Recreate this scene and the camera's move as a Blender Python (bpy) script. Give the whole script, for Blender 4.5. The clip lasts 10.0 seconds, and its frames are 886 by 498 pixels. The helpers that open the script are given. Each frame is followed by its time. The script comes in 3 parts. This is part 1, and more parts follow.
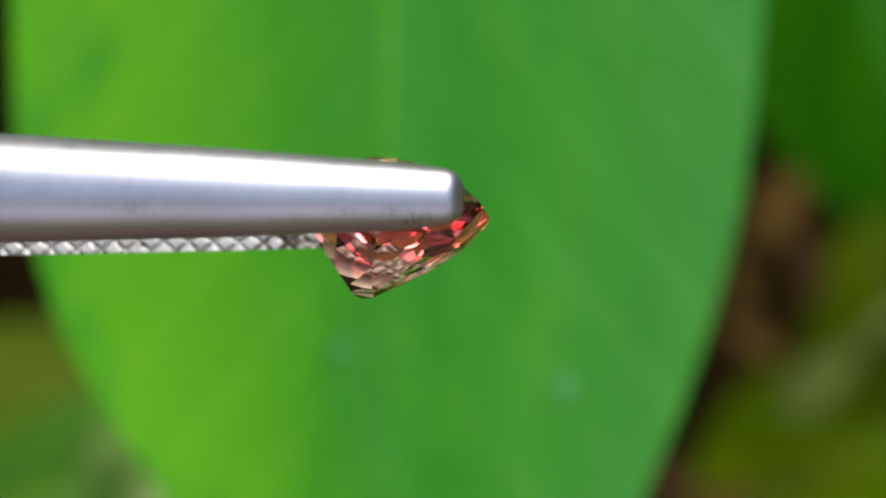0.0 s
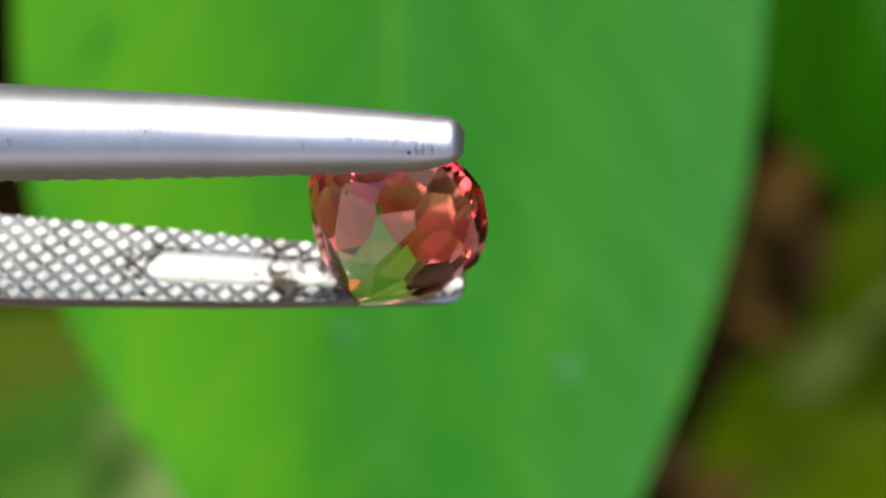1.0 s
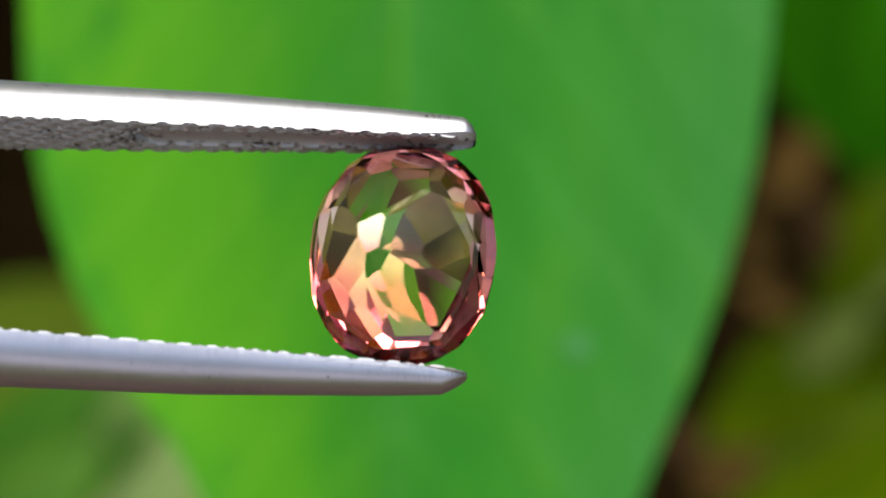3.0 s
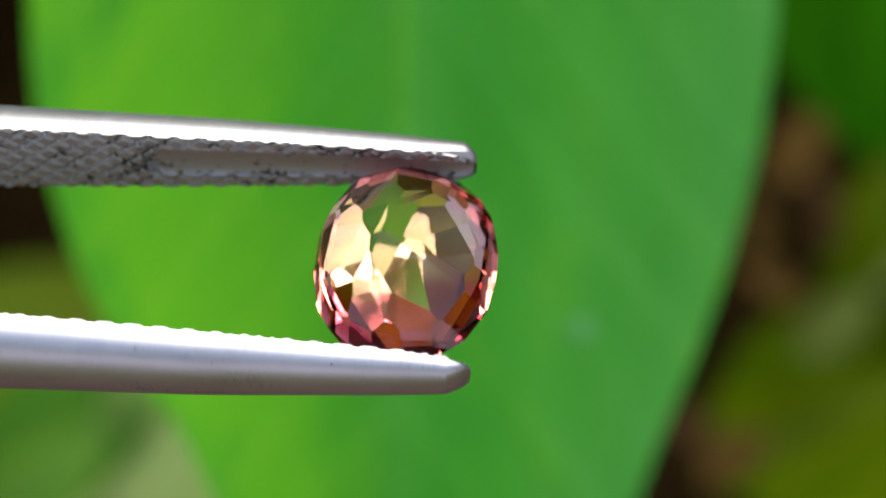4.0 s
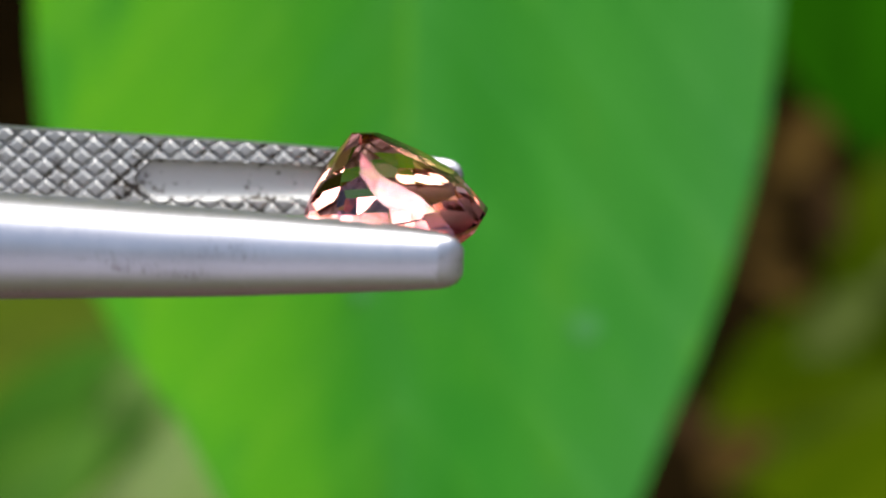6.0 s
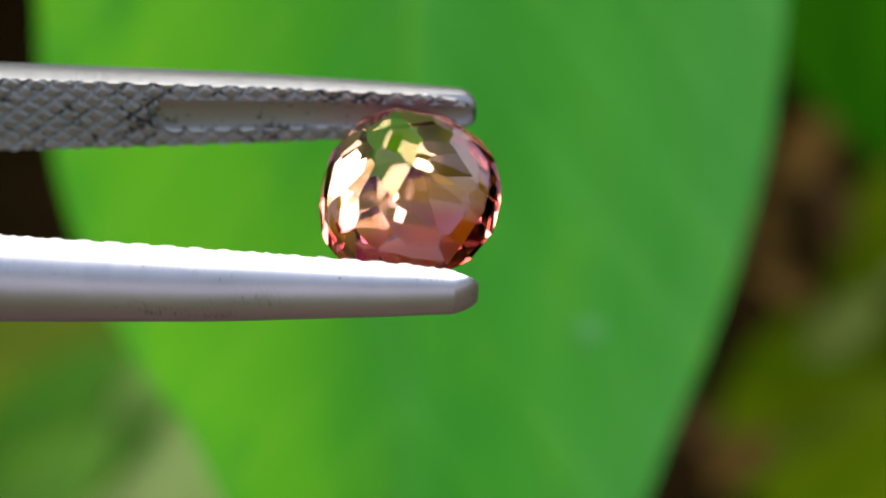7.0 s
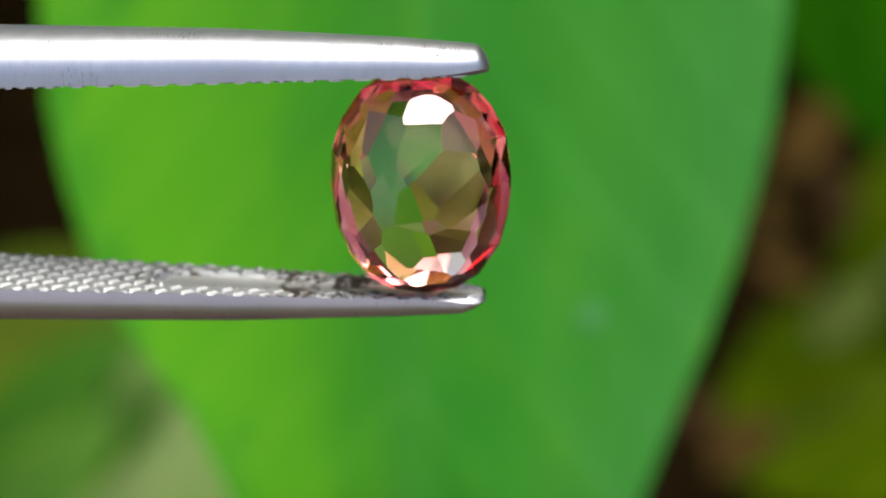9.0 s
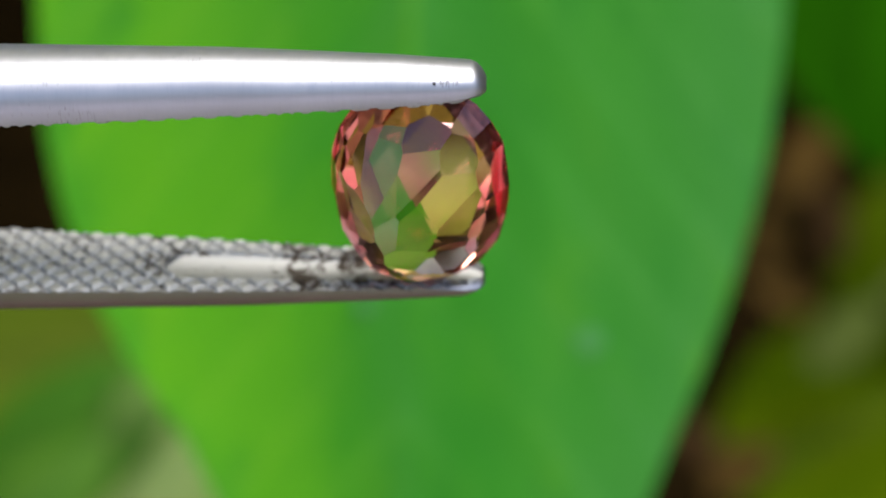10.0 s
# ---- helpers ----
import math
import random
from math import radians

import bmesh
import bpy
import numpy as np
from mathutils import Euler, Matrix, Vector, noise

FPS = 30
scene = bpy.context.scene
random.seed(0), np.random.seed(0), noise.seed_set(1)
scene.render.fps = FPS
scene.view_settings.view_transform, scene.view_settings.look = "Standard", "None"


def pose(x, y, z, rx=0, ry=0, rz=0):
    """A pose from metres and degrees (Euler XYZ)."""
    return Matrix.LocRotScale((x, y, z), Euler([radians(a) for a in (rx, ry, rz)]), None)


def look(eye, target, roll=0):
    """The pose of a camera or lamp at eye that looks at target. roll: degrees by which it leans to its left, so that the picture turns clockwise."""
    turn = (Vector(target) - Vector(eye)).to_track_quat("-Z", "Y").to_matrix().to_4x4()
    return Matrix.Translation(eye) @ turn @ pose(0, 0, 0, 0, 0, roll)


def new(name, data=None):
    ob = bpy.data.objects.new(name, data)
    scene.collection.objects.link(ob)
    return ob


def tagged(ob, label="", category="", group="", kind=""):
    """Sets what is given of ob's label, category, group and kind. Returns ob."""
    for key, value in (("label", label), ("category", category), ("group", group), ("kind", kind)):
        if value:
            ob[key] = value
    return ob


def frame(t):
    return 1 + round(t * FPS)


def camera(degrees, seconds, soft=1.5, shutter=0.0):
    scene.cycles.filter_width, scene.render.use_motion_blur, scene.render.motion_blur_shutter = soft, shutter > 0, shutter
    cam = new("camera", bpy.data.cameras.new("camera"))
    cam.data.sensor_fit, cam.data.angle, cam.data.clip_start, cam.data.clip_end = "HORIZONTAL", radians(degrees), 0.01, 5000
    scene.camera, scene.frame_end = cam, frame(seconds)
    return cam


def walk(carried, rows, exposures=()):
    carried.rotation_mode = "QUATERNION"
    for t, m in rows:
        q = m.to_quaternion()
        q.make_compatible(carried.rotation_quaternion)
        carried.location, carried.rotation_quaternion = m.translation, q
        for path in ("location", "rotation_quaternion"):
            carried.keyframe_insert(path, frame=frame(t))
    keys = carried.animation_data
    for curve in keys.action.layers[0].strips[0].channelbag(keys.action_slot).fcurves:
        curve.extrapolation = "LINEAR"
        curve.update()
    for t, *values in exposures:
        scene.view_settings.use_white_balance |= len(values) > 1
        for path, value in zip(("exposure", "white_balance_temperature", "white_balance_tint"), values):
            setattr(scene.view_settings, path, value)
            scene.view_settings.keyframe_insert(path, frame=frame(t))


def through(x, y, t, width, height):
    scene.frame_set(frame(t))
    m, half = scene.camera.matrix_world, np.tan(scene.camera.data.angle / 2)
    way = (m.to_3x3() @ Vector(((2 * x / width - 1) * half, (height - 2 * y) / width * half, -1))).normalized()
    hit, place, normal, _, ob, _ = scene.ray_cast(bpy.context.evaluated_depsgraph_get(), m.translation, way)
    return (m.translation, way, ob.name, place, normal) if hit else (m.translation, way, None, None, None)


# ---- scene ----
# All small lengths below are in units of MM; the lens stands at the world's origin, looking
# down at a leaf over a garden bed. BASE: x right, y ahead, z up as the lens sees it.
MM = 0.001
TILT = -20.0
BASE = pose(0, 0, 0, TILT, 0, 0)


def sight(yaw, pitch):
    """The lens turned a little in the hand that holds it."""
    return BASE @ pose(0, 0, 0, 90 + pitch, 0, yaw)


cam = camera(30.5, 10.0, soft=1.9)
cam.data.dof.use_dof = True
cam.data.dof.focus_distance = 43.5 * MM
cam.data.dof.aperture_fstop = 40.0
cam.data.dof.aperture_blades = 0
walk(cam, [
    (0.0, sight(0.000, 0.000)),
    (0.5, sight(0.100, -0.398)),
    (1.0, sight(0.120, -0.638)),
    (1.5, sight(0.199, -0.837)),
    (2.0, sight(0.279, -0.996)),
    (2.5, sight(0.339, -1.155)),
    (2.7, sight(0.379, -1.275)),
    (3.8, sight(0.578, -1.892)),
    (4.0, sight(0.598, -2.031)),
    (4.5, sight(0.618, -2.310)),
    (5.0, sight(0.618, -2.469)),
    (5.2, sight(0.638, -2.429)),
    (5.8, sight(0.690, -2.190)),
    (6.3, sight(0.737, -1.992)),
    (6.5, sight(0.757, -1.952)),
    (7.0, sight(0.897, -1.992)),
    (7.5, sight(0.837, -1.892)),
    (8.0, sight(0.817, -2.210)),
    (8.5, sight(0.817, -2.350)),
    (9.0, sight(0.956, -2.489)),
    (9.5, sight(0.837, -1.892)),
    (10.0, sight(0.857, -1.613)),
], exposures=[(0.0, 1.83), (10.0, 1.83)])

# ---- light ----
SUN_ELEVATION, SUN_AZIMUTH = 79.5, 132.0
world = bpy.data.worlds.new("sky")
scene.world = world
world.use_nodes = True
sky = world.node_tree.nodes.new("ShaderNodeTexSky")
sky.sky_type = "NISHITA"
sky.sun_disc = False
sky.sun_elevation = radians(SUN_ELEVATION)
sky.sun_rotation = radians(SUN_AZIMUTH)
sky.air_density, sky.dust_density, sky.ozone_density = 1.0, 2.5, 1.0
back = world.node_tree.nodes["Background"]
back.inputs["Strength"].default_value = 0.115
world.node_tree.links.new(sky.outputs["Color"], back.inputs["Color"])
sun = new("sun", bpy.data.lights.new("sun", "SUN"))
sun.data.energy = 4.9
sun.data.angle = radians(54)
sun.data.color = (1.0, 0.965, 0.91)
az, el = radians(SUN_AZIMUTH), radians(SUN_ELEVATION)
sun_from = Vector((math.sin(az) * math.cos(el), math.cos(az) * math.cos(el), math.sin(el)))
sun.matrix_world = look(sun_from, (0, 0, 0))


# ---- materials ----
def material(name):
    m = bpy.data.materials.new(name)
    m.use_nodes = True
    nt = m.node_tree
    return m, nt, nt.nodes["Principled BSDF"]


def node(nt, kind, links=(), **values):
    n = nt.nodes.new(kind)
    for key, value in values.items():
        n.inputs[key.replace("_", " ")].default_value = value
    for socket, source in links:
        nt.links.new(source, n.inputs[socket])
    return n


def ramp(nt, source, *stops):
    r = nt.nodes.new("ShaderNodeValToRGB")
    els = r.color_ramp.elements
    while len(els) < len(stops):
        els.new(0.5)
    for e, (p, c) in zip(els, stops):
        e.position, e.color = p, (*c, 1)
    nt.links.new(source, r.inputs["Fac"])
    return r


def object_coords(nt, scale, rotation=(0, 0, 0)):
    c = nt.nodes.new("ShaderNodeTexCoord")
    m = nt.nodes.new("ShaderNodeMapping")
    m.inputs["Scale"].default_value = scale
    m.inputs["Rotation"].default_value = rotation
    nt.links.new(c.outputs["Object"], m.inputs["Vector"])
    return m.outputs["Vector"]


def times(nt, a, b):
    """Two colours multiplied."""
    mix = nt.nodes.new("ShaderNodeMixRGB")
    mix.blend_type = "MULTIPLY"
    mix.inputs["Fac"].default_value = 1.0
    nt.links.new(a, mix.inputs["Color1"])
    nt.links.new(b, mix.inputs["Color2"])
    return mix.outputs["Color"]


def steel_material(name, tone, rough, grain, bump=0.12, worn_marks=True):
    """Satin steel: faint brushing across its length, cloudy handling marks, short dark nicks and small pits."""
    m, nt, bsdf = material(name)
    bsdf.inputs["Metallic"].default_value = 1.0
    fine = node(nt, "ShaderNodeTexNoise", [("Vector", object_coords(nt, grain))], Scale=1.0, Detail=3.0)
    blot = node(nt, "ShaderNodeTexNoise", [("Vector", object_coords(nt, (260, 500, 500)))], Scale=1.0, Detail=4.0)
    low = tuple(c * 0.88 for c in tone)
    col = ramp(nt, blot.outputs["Fac"], (0.32, low), (0.58, tone)).outputs["Color"]
    mark = ramp(nt, fine.outputs["Fac"], (0.30, (0.95, 0.95, 0.96)), (0.52, (1, 1, 1)))
    col = times(nt, col, mark.outputs["Color"])
    if worn_marks:
        nicks = node(nt, "ShaderNodeTexNoise", [("Vector", object_coords(nt, (34000, 3600, 3600)))], Scale=1.0, Detail=2.0)
        worn = node(nt, "ShaderNodeTexNoise", [("Vector", object_coords(nt, (300, 1300, 1300)))], Scale=1.0, Detail=3.0)
        near = node(nt, "ShaderNodeMath", [(0, nicks.outputs["Fac"]), (1, worn.outputs["Fac"])])
        near.operation = "MULTIPLY"
        nick = ramp(nt, near.outputs[0], (0.365, (1, 1, 1)), (0.42, (0.45, 0.43, 0.42)))
        col = times(nt, col, nick.outputs["Color"])
        pits = node(nt, "ShaderNodeTexVoronoi", [("Vector", object_coords(nt, (620, 620, 620)))], Scale=1.0)
        pit = ramp(nt, pits.outputs["Distance"], (0.020, (0.08, 0.07, 0.06)), (0.035, (1, 1, 1)))
        col = times(nt, col, pit.outputs["Color"])
    nt.links.new(col, bsdf.inputs["Base Color"])
    r = node(nt, "ShaderNodeMapRange", [("Value", fine.outputs["Fac"])])
    r.inputs["To Min"].default_value, r.inputs["To Max"].default_value = rough - 0.06, rough + 0.08
    nt.links.new(r.outputs["Result"], bsdf.inputs["Roughness"])
    b = node(nt, "ShaderNodeBump", [("Height", fine.outputs["Fac"])], Strength=bump, Distance=0.00002)
    nt.links.new(b.outputs["Normal"], bsdf.inputs["Normal"])
    return m


def knurl_material(name, soil):
    """Worn steel with grime caught in two places: by the stone (as much as soil says) and at the slot's closed end."""
    m, nt, bsdf = material(name)
    bsdf.inputs["Metallic"].default_value = 1.0
    c = nt.nodes.new("ShaderNodeTexCoord")
    sep = node(nt, "ShaderNodeSeparateXYZ", [("Vector", c.outputs["Object"])])
    along = node(nt, "ShaderNodeMapRange", [("Value", sep.outputs["X"])])
    along.inputs["From Min"].default_value, along.inputs["From Max"].default_value = -0.0116, 0.00192
    where = ramp(nt, along.outputs["Result"], (0.0, (0.8, 0.8, 0.8)), (0.22, (0.85, 0.85, 0.85)), (0.30, (0.93, 0.93, 0.93)), (0.38, (0.80, 0.80, 0.80)),
                 (0.52, (0.8, 0.8, 0.8)), (0.58, (soil, soil, soil)), (0.70, (soil, soil, soil)), (0.80, (0.86, 0.86, 0.86)))
    dirt = node(nt, "ShaderNodeTexNoise", [("Vector", object_coords(nt, (900, 900, 900)))], Scale=1.0, Detail=4.0, Roughness=0.6)
    spots = node(nt, "ShaderNodeTexNoise", [("Vector", object_coords(nt, (4200, 4200, 4200)))], Scale=1.0, Detail=3.0)
    both = node(nt, "ShaderNodeMath", [(0, dirt.outputs["Fac"]), (1, spots.outputs["Fac"])])
    both.operation = "ADD"
    grime = node(nt, "ShaderNodeMath", [(0, both.outputs[0]), (1, where.outputs["Color"])])
    grime.operation = "MULTIPLY"
    groove = nt.nodes.new("ShaderNodeAttribute")
    groove.attribute_name = "groove"
    half = node(nt, "ShaderNodeMath", [(0, grime.outputs[0])])
    half.operation = "MULTIPLY"
    half.inputs[1].default_value = 0.5
    caught = node(nt, "ShaderNodeMath", [(0, groove.outputs["Fac"]), (2, half.outputs[0])])
    caught.operation = "MULTIPLY_ADD"
    caught.inputs[1].default_value = 0.08
    grime = caught
    col = ramp(nt, grime.outputs[0], (0.475, (0.235, 0.236, 0.230)), (0.56, (0.045, 0.036, 0.028)))
    nt.links.new(col.outputs["Color"], bsdf.inputs["Base Color"])
    rr = ramp(nt, grime.outputs[0], (0.475, (0.62, 0.62, 0.62)), (0.56, (0.74, 0.74, 0.74)))
    nt.links.new(rr.outputs["Color"], bsdf.inputs["Roughness"])
    return m


def gem_material(name, frost=0.0):
    """A crystal that grows redder at one end and golden at the other; light that runs through it longer comes out deeper."""
    m, nt, bsdf = material(name)
    nt.nodes.remove(bsdf)
    out = nt.nodes["Material Output"]
    inside = node(nt, "ShaderNodeBsdfRefraction", Roughness=frost, IOR=1.64)
    mirror = node(nt, "ShaderNodeBsdfGlossy", Roughness=frost)
    spread = object_coords(nt, (1 / 0.00254, 0.0, 1 / 0.00318))
    sep = node(nt, "ShaderNodeSeparateXYZ", [("Vector", spread)])
    along = node(nt, "ShaderNodeMapRange", [("Value", sep.outputs["Z"])])
    along.inputs["From Min"].default_value, along.inputs["From Max"].default_value = -1.0, 1.0
    deep = ramp(nt, along.outputs["Result"], (0.25, (0.62, 0.16, 0.21)), (0.43, (0.70, 0.24, 0.29)), (0.52, (0.77, 0.67, 0.52)), (0.64, (0.81, 0.77, 0.58)), (1, (0.83, 0.77, 0.62)))
    far = node(nt, "ShaderNodeVectorMath", [(0, spread)])
    far.operation = "LENGTH"
    edge = ramp(nt, far.outputs["Value"], (0.50, (0, 0, 0)), (0.78, (1, 1, 1)))
    blush = nt.nodes.new("ShaderNodeMixRGB")
    nt.links.new(edge.outputs["Color"], blush.inputs["Fac"])
    nt.links.new(deep.outputs["Color"], blush.inputs["Color1"])
    blush.inputs["Color2"].default_value = (0.86, 0.55, 0.58, 1)
    nt.links.new(blush.outputs["Color"], mirror.inputs["Color"])
    thin = ramp(nt, along.outputs["Result"], (0.05, (0.83, 0.67, 0.61)), (0.35, (0.89, 0.81, 0.57)), (0.6, (0.83, 0.77, 0.63)), (1, (0.75, 0.37, 0.56)))
    side = node(nt, "ShaderNodeMath", [(0, sep.outputs["X"])])
    side.operation = "ABSOLUTE"
    rosy = ramp(nt, side.outputs[0], (0.6, (1, 1, 1)), (0.95, (0.94, 0.72, 0.90)))
    nt.links.new(times(nt, thin.outputs["Color"], rosy.outputs["Color"]), inside.inputs["Color"])
    fres = node(nt, "ShaderNodeFresnel", IOR=1.64)
    mix = nt.nodes.new("ShaderNodeMixShader")
    nt.links.new(fres.outputs["Fac"], mix.inputs["Fac"])
    nt.links.new(inside.outputs["BSDF"], mix.inputs[1])
    nt.links.new(mirror.outputs["BSDF"], mix.inputs[2])
    nt.links.new(mix.outputs["Shader"], out.inputs["Surface"])
    return m


def leaf_material(name, dark, light, rib, cell=70.0, gloss=0.38, through=0.3, sheen=0.5):
    """A leaf blade: x across (midrib at 0), y along; side veins slant down and outwards from the midrib."""
    m, nt, bsdf = material(name)
    out = nt.nodes["Material Output"]
    c = nt.nodes.new("ShaderNodeTexCoord")
    sep = node(nt, "ShaderNodeSeparateXYZ", [("Vector", c.outputs["Object"])])
    ax = node(nt, "ShaderNodeMath", [(0, sep.outputs["X"])])
    ax.operation = "ABSOLUTE"
    slant = node(nt, "ShaderNodeMath", [(0, ax.outputs[0]), (2, sep.outputs["Y"])])
    slant.operation = "MULTIPLY_ADD"
    slant.inputs[1].default_value = 2.4
    vec = node(nt, "ShaderNodeCombineXYZ", [("X", slant.outputs[0]), ("Y", sep.outputs["X"])])
    stretch = node(nt, "ShaderNodeMapping", [("Vector", vec.outputs["Vector"])], Location=(1.37, 0.61, 0.0), Scale=(0.9, 0.35, 1.0))
    bands = node(nt, "ShaderNodeTexNoise", [("Vector", stretch.outputs["Vector"])], Scale=cell, Detail=5.0, Roughness=0.66)
    fine = node(nt, "ShaderNodeTexNoise", [("Vector", c.outputs["Object"])], Scale=cell * 9, Detail=3.0)
    both = node(nt, "ShaderNodeMath", [(0, fine.outputs["Fac"]), (2, bands.outputs["Fac"])])
    both.operation = "MULTIPLY_ADD"
    both.inputs[1].default_value = 0.12
    col = ramp(nt, both.outputs[0], (0.40, dark), (0.70, light))
    ribmask = ramp(nt, ax.outputs[0], (0.0, (1, 1, 1)), (0.0006, (0, 0, 0)))
    mix = nt.nodes.new("ShaderNodeMixRGB")
    nt.links.new(ribmask.outputs["Color"], mix.inputs["Fac"])
    nt.links.new(col.outputs["Color"], mix.inputs["Color1"])
    mix.inputs["Color2"].default_value = (*rib, 1)
    nt.links.new(mix.outputs["Color"], bsdf.inputs["Base Color"])
    bsdf.inputs["Roughness"].default_value = gloss
    bsdf.inputs["Specular IOR Level"].default_value = sheen
    bump = node(nt, "ShaderNodeBump", [("Height", bands.outputs["Fac"])], Strength=0.15, Distance=0.002)
    nt.links.new(bump.outputs["Normal"], bsdf.inputs["Normal"])
    tr = node(nt, "ShaderNodeBsdfTranslucent")
    hue = node(nt, "ShaderNodeHueSaturation", [("Color", mix.outputs["Color"])], Hue=0.475, Saturation=1.1, Value=1.6)
    nt.links.new(hue.outputs["Color"], tr.inputs["Color"])
    add = node(nt, "ShaderNodeMixShader", Fac=through)
    nt.links.new(bsdf.outputs["BSDF"], add.inputs[1])
    nt.links.new(tr.outputs["BSDF"], add.inputs[2])
    nt.links.new(add.outputs["Shader"], out.inputs["Surface"])
    return m


def broad_leaf_material():
    """Bright green blade: yellower between margin and middle on one side, bluer on the other, soft clouds and pale side veins."""
    m, nt, bsdf = material("broad_leaf_green")
    out = nt.nodes["Material Output"]
    c = nt.nodes.new("ShaderNodeTexCoord")
    uv = node(nt, "ShaderNodeSeparateXYZ", [("Vector", c.outputs["UV"])])
    sep = node(nt, "ShaderNodeSeparateXYZ", [("Vector", c.outputs["Object"])])
    ax = node(nt, "ShaderNodeMath", [(0, sep.outputs["X"])])
    ax.operation = "ABSOLUTE"
    slant = node(nt, "ShaderNodeMath", [(0, ax.outputs[0]), (2, sep.outputs["Y"])])
    slant.operation = "MULTIPLY_ADD"
    slant.inputs[1].default_value = 1.25
    vec = node(nt, "ShaderNodeCombineXYZ", [("X", slant.outputs[0]), ("Y", sep.outputs["X"])])
    # long soft clouds running down the blade, and finer ones along the side veins
    cloud = node(nt, "ShaderNodeTexNoise", [("Vector", object_coords(nt, (130, 48, 0)))], Scale=1.0, Detail=5.0, Roughness=0.66)
    stretch = node(nt, "ShaderNodeMapping", [("Vector", vec.outputs["Vector"])], Scale=(150, 55, 1.0))
    bands = node(nt, "ShaderNodeTexNoise", [("Vector", stretch.outputs["Vector"])], Scale=1.0, Detail=5.0, Roughness=0.6)
    shift = node(nt, "ShaderNodeMapRange", [("Value", cloud.outputs["Fac"])])
    shift.inputs["From Min"].default_value, shift.inputs["From Max"].default_value = 0.2, 0.8
    shift.inputs["To Min"].default_value, shift.inputs["To Max"].default_value = -0.20, 0.20
    at = node(nt, "ShaderNodeMath", [(0, uv.outputs["X"]), (1, shift.outputs["Result"])])
    at.operation = "ADD"
    # sun on one half and sky sheen on the other, put into the colour
    base = ramp(nt, at.outputs[0], (0.0, (0.026, 0.132, 0.004)), (0.10, (0.040, 0.156, 0.0024)), (0.25, (0.035, 0.147, 0.0028)), (0.42, (0.017, 0.111, 0.004)),
                (0.50, (0.0145, 0.105, 0.0058)), (0.58, (0.0118, 0.096, 0.0040)), (0.74, (0.0170, 0.110, 0.0066)), (1.0, (0.0200, 0.106, 0.013)))
    faint = node(nt, "ShaderNodeMapRange", [("Value", bands.outputs["Fac"])])
    faint.inputs["To Min"].default_value, faint.inputs["To Max"].default_value = 0.25, 0.75
    soft = node(nt, "ShaderNodeMath", [(0, cloud.outputs["Fac"]), (1, faint.outputs["Result"])])
    soft.operation = "ADD"
    tone = ramp(nt, soft.outputs[0], (0.72, (0.66, 0.80, 1.05)), (1.0, (1.0, 1.0, 1.0)), (1.28, (1.40, 1.15, 0.6)))
    tone.color_ramp.interpolation = "EASE"
    half = node(nt, "ShaderNodeMath", [(0, soft.outputs[0])])
    half.operation = "MULTIPLY"
    half.inputs[1].default_value = 0.5
    for e, p in zip(tone.color_ramp.elements, (0.36, 0.50, 0.64)):
        e.position = p
    nt.links.new(half.outputs[0], tone.inputs["Fac"])
    col = times(nt, base.outputs["Color"], tone.outputs["Color"])
    wave = node(nt, "ShaderNodeTexWave", [("Vector", vec.outputs["Vector"])], Scale=32.0, Distortion=2.0, Detail=2.0)
    vein = ramp(nt, wave.outputs["Fac"], (0.0, (1.0, 1.0, 1.0)), (0.86, (1.0, 1.0, 1.0)), (1.0, (1.22, 1.07, 1.35)))
    col = times(nt, col, vein.outputs["Color"])
    rib = ramp(nt, ax.outputs[0], (0.0, (1.28, 1.06, 1.6)), (0.0007, (1.15, 1.0, 1.2)), (0.0013, (0.92, 0.92, 0.95)), (0.0030, (1, 1, 1)))
    col = times(nt, col, rib.outputs["Color"])
    nt.links.new(col, bsdf.inputs["Base Color"])
    bsdf.inputs["Roughness"].default_value = 0.42
    bsdf.inputs["Specular IOR Level"].default_value = 0.10
    bump = node(nt, "ShaderNodeBump", [("Height", soft.outputs[0])], Strength=0.12, Distance=0.002)
    nt.links.new(bump.outputs["Normal"], bsdf.inputs["Normal"])
    tr = node(nt, "ShaderNodeBsdfTranslucent")
    hue = node(nt, "ShaderNodeHueSaturation", [("Color", col)], Hue=0.475, Saturation=1.1, Value=1.6)
    nt.links.new(hue.outputs["Color"], tr.inputs["Color"])
    add = node(nt, "ShaderNodeMixShader", Fac=0.3)
    nt.links.new(bsdf.outputs["BSDF"], add.inputs[1])
    nt.links.new(tr.outputs["BSDF"], add.inputs[2])
    nt.links.new(add.outputs["Shader"], out.inputs["Surface"])
    return m


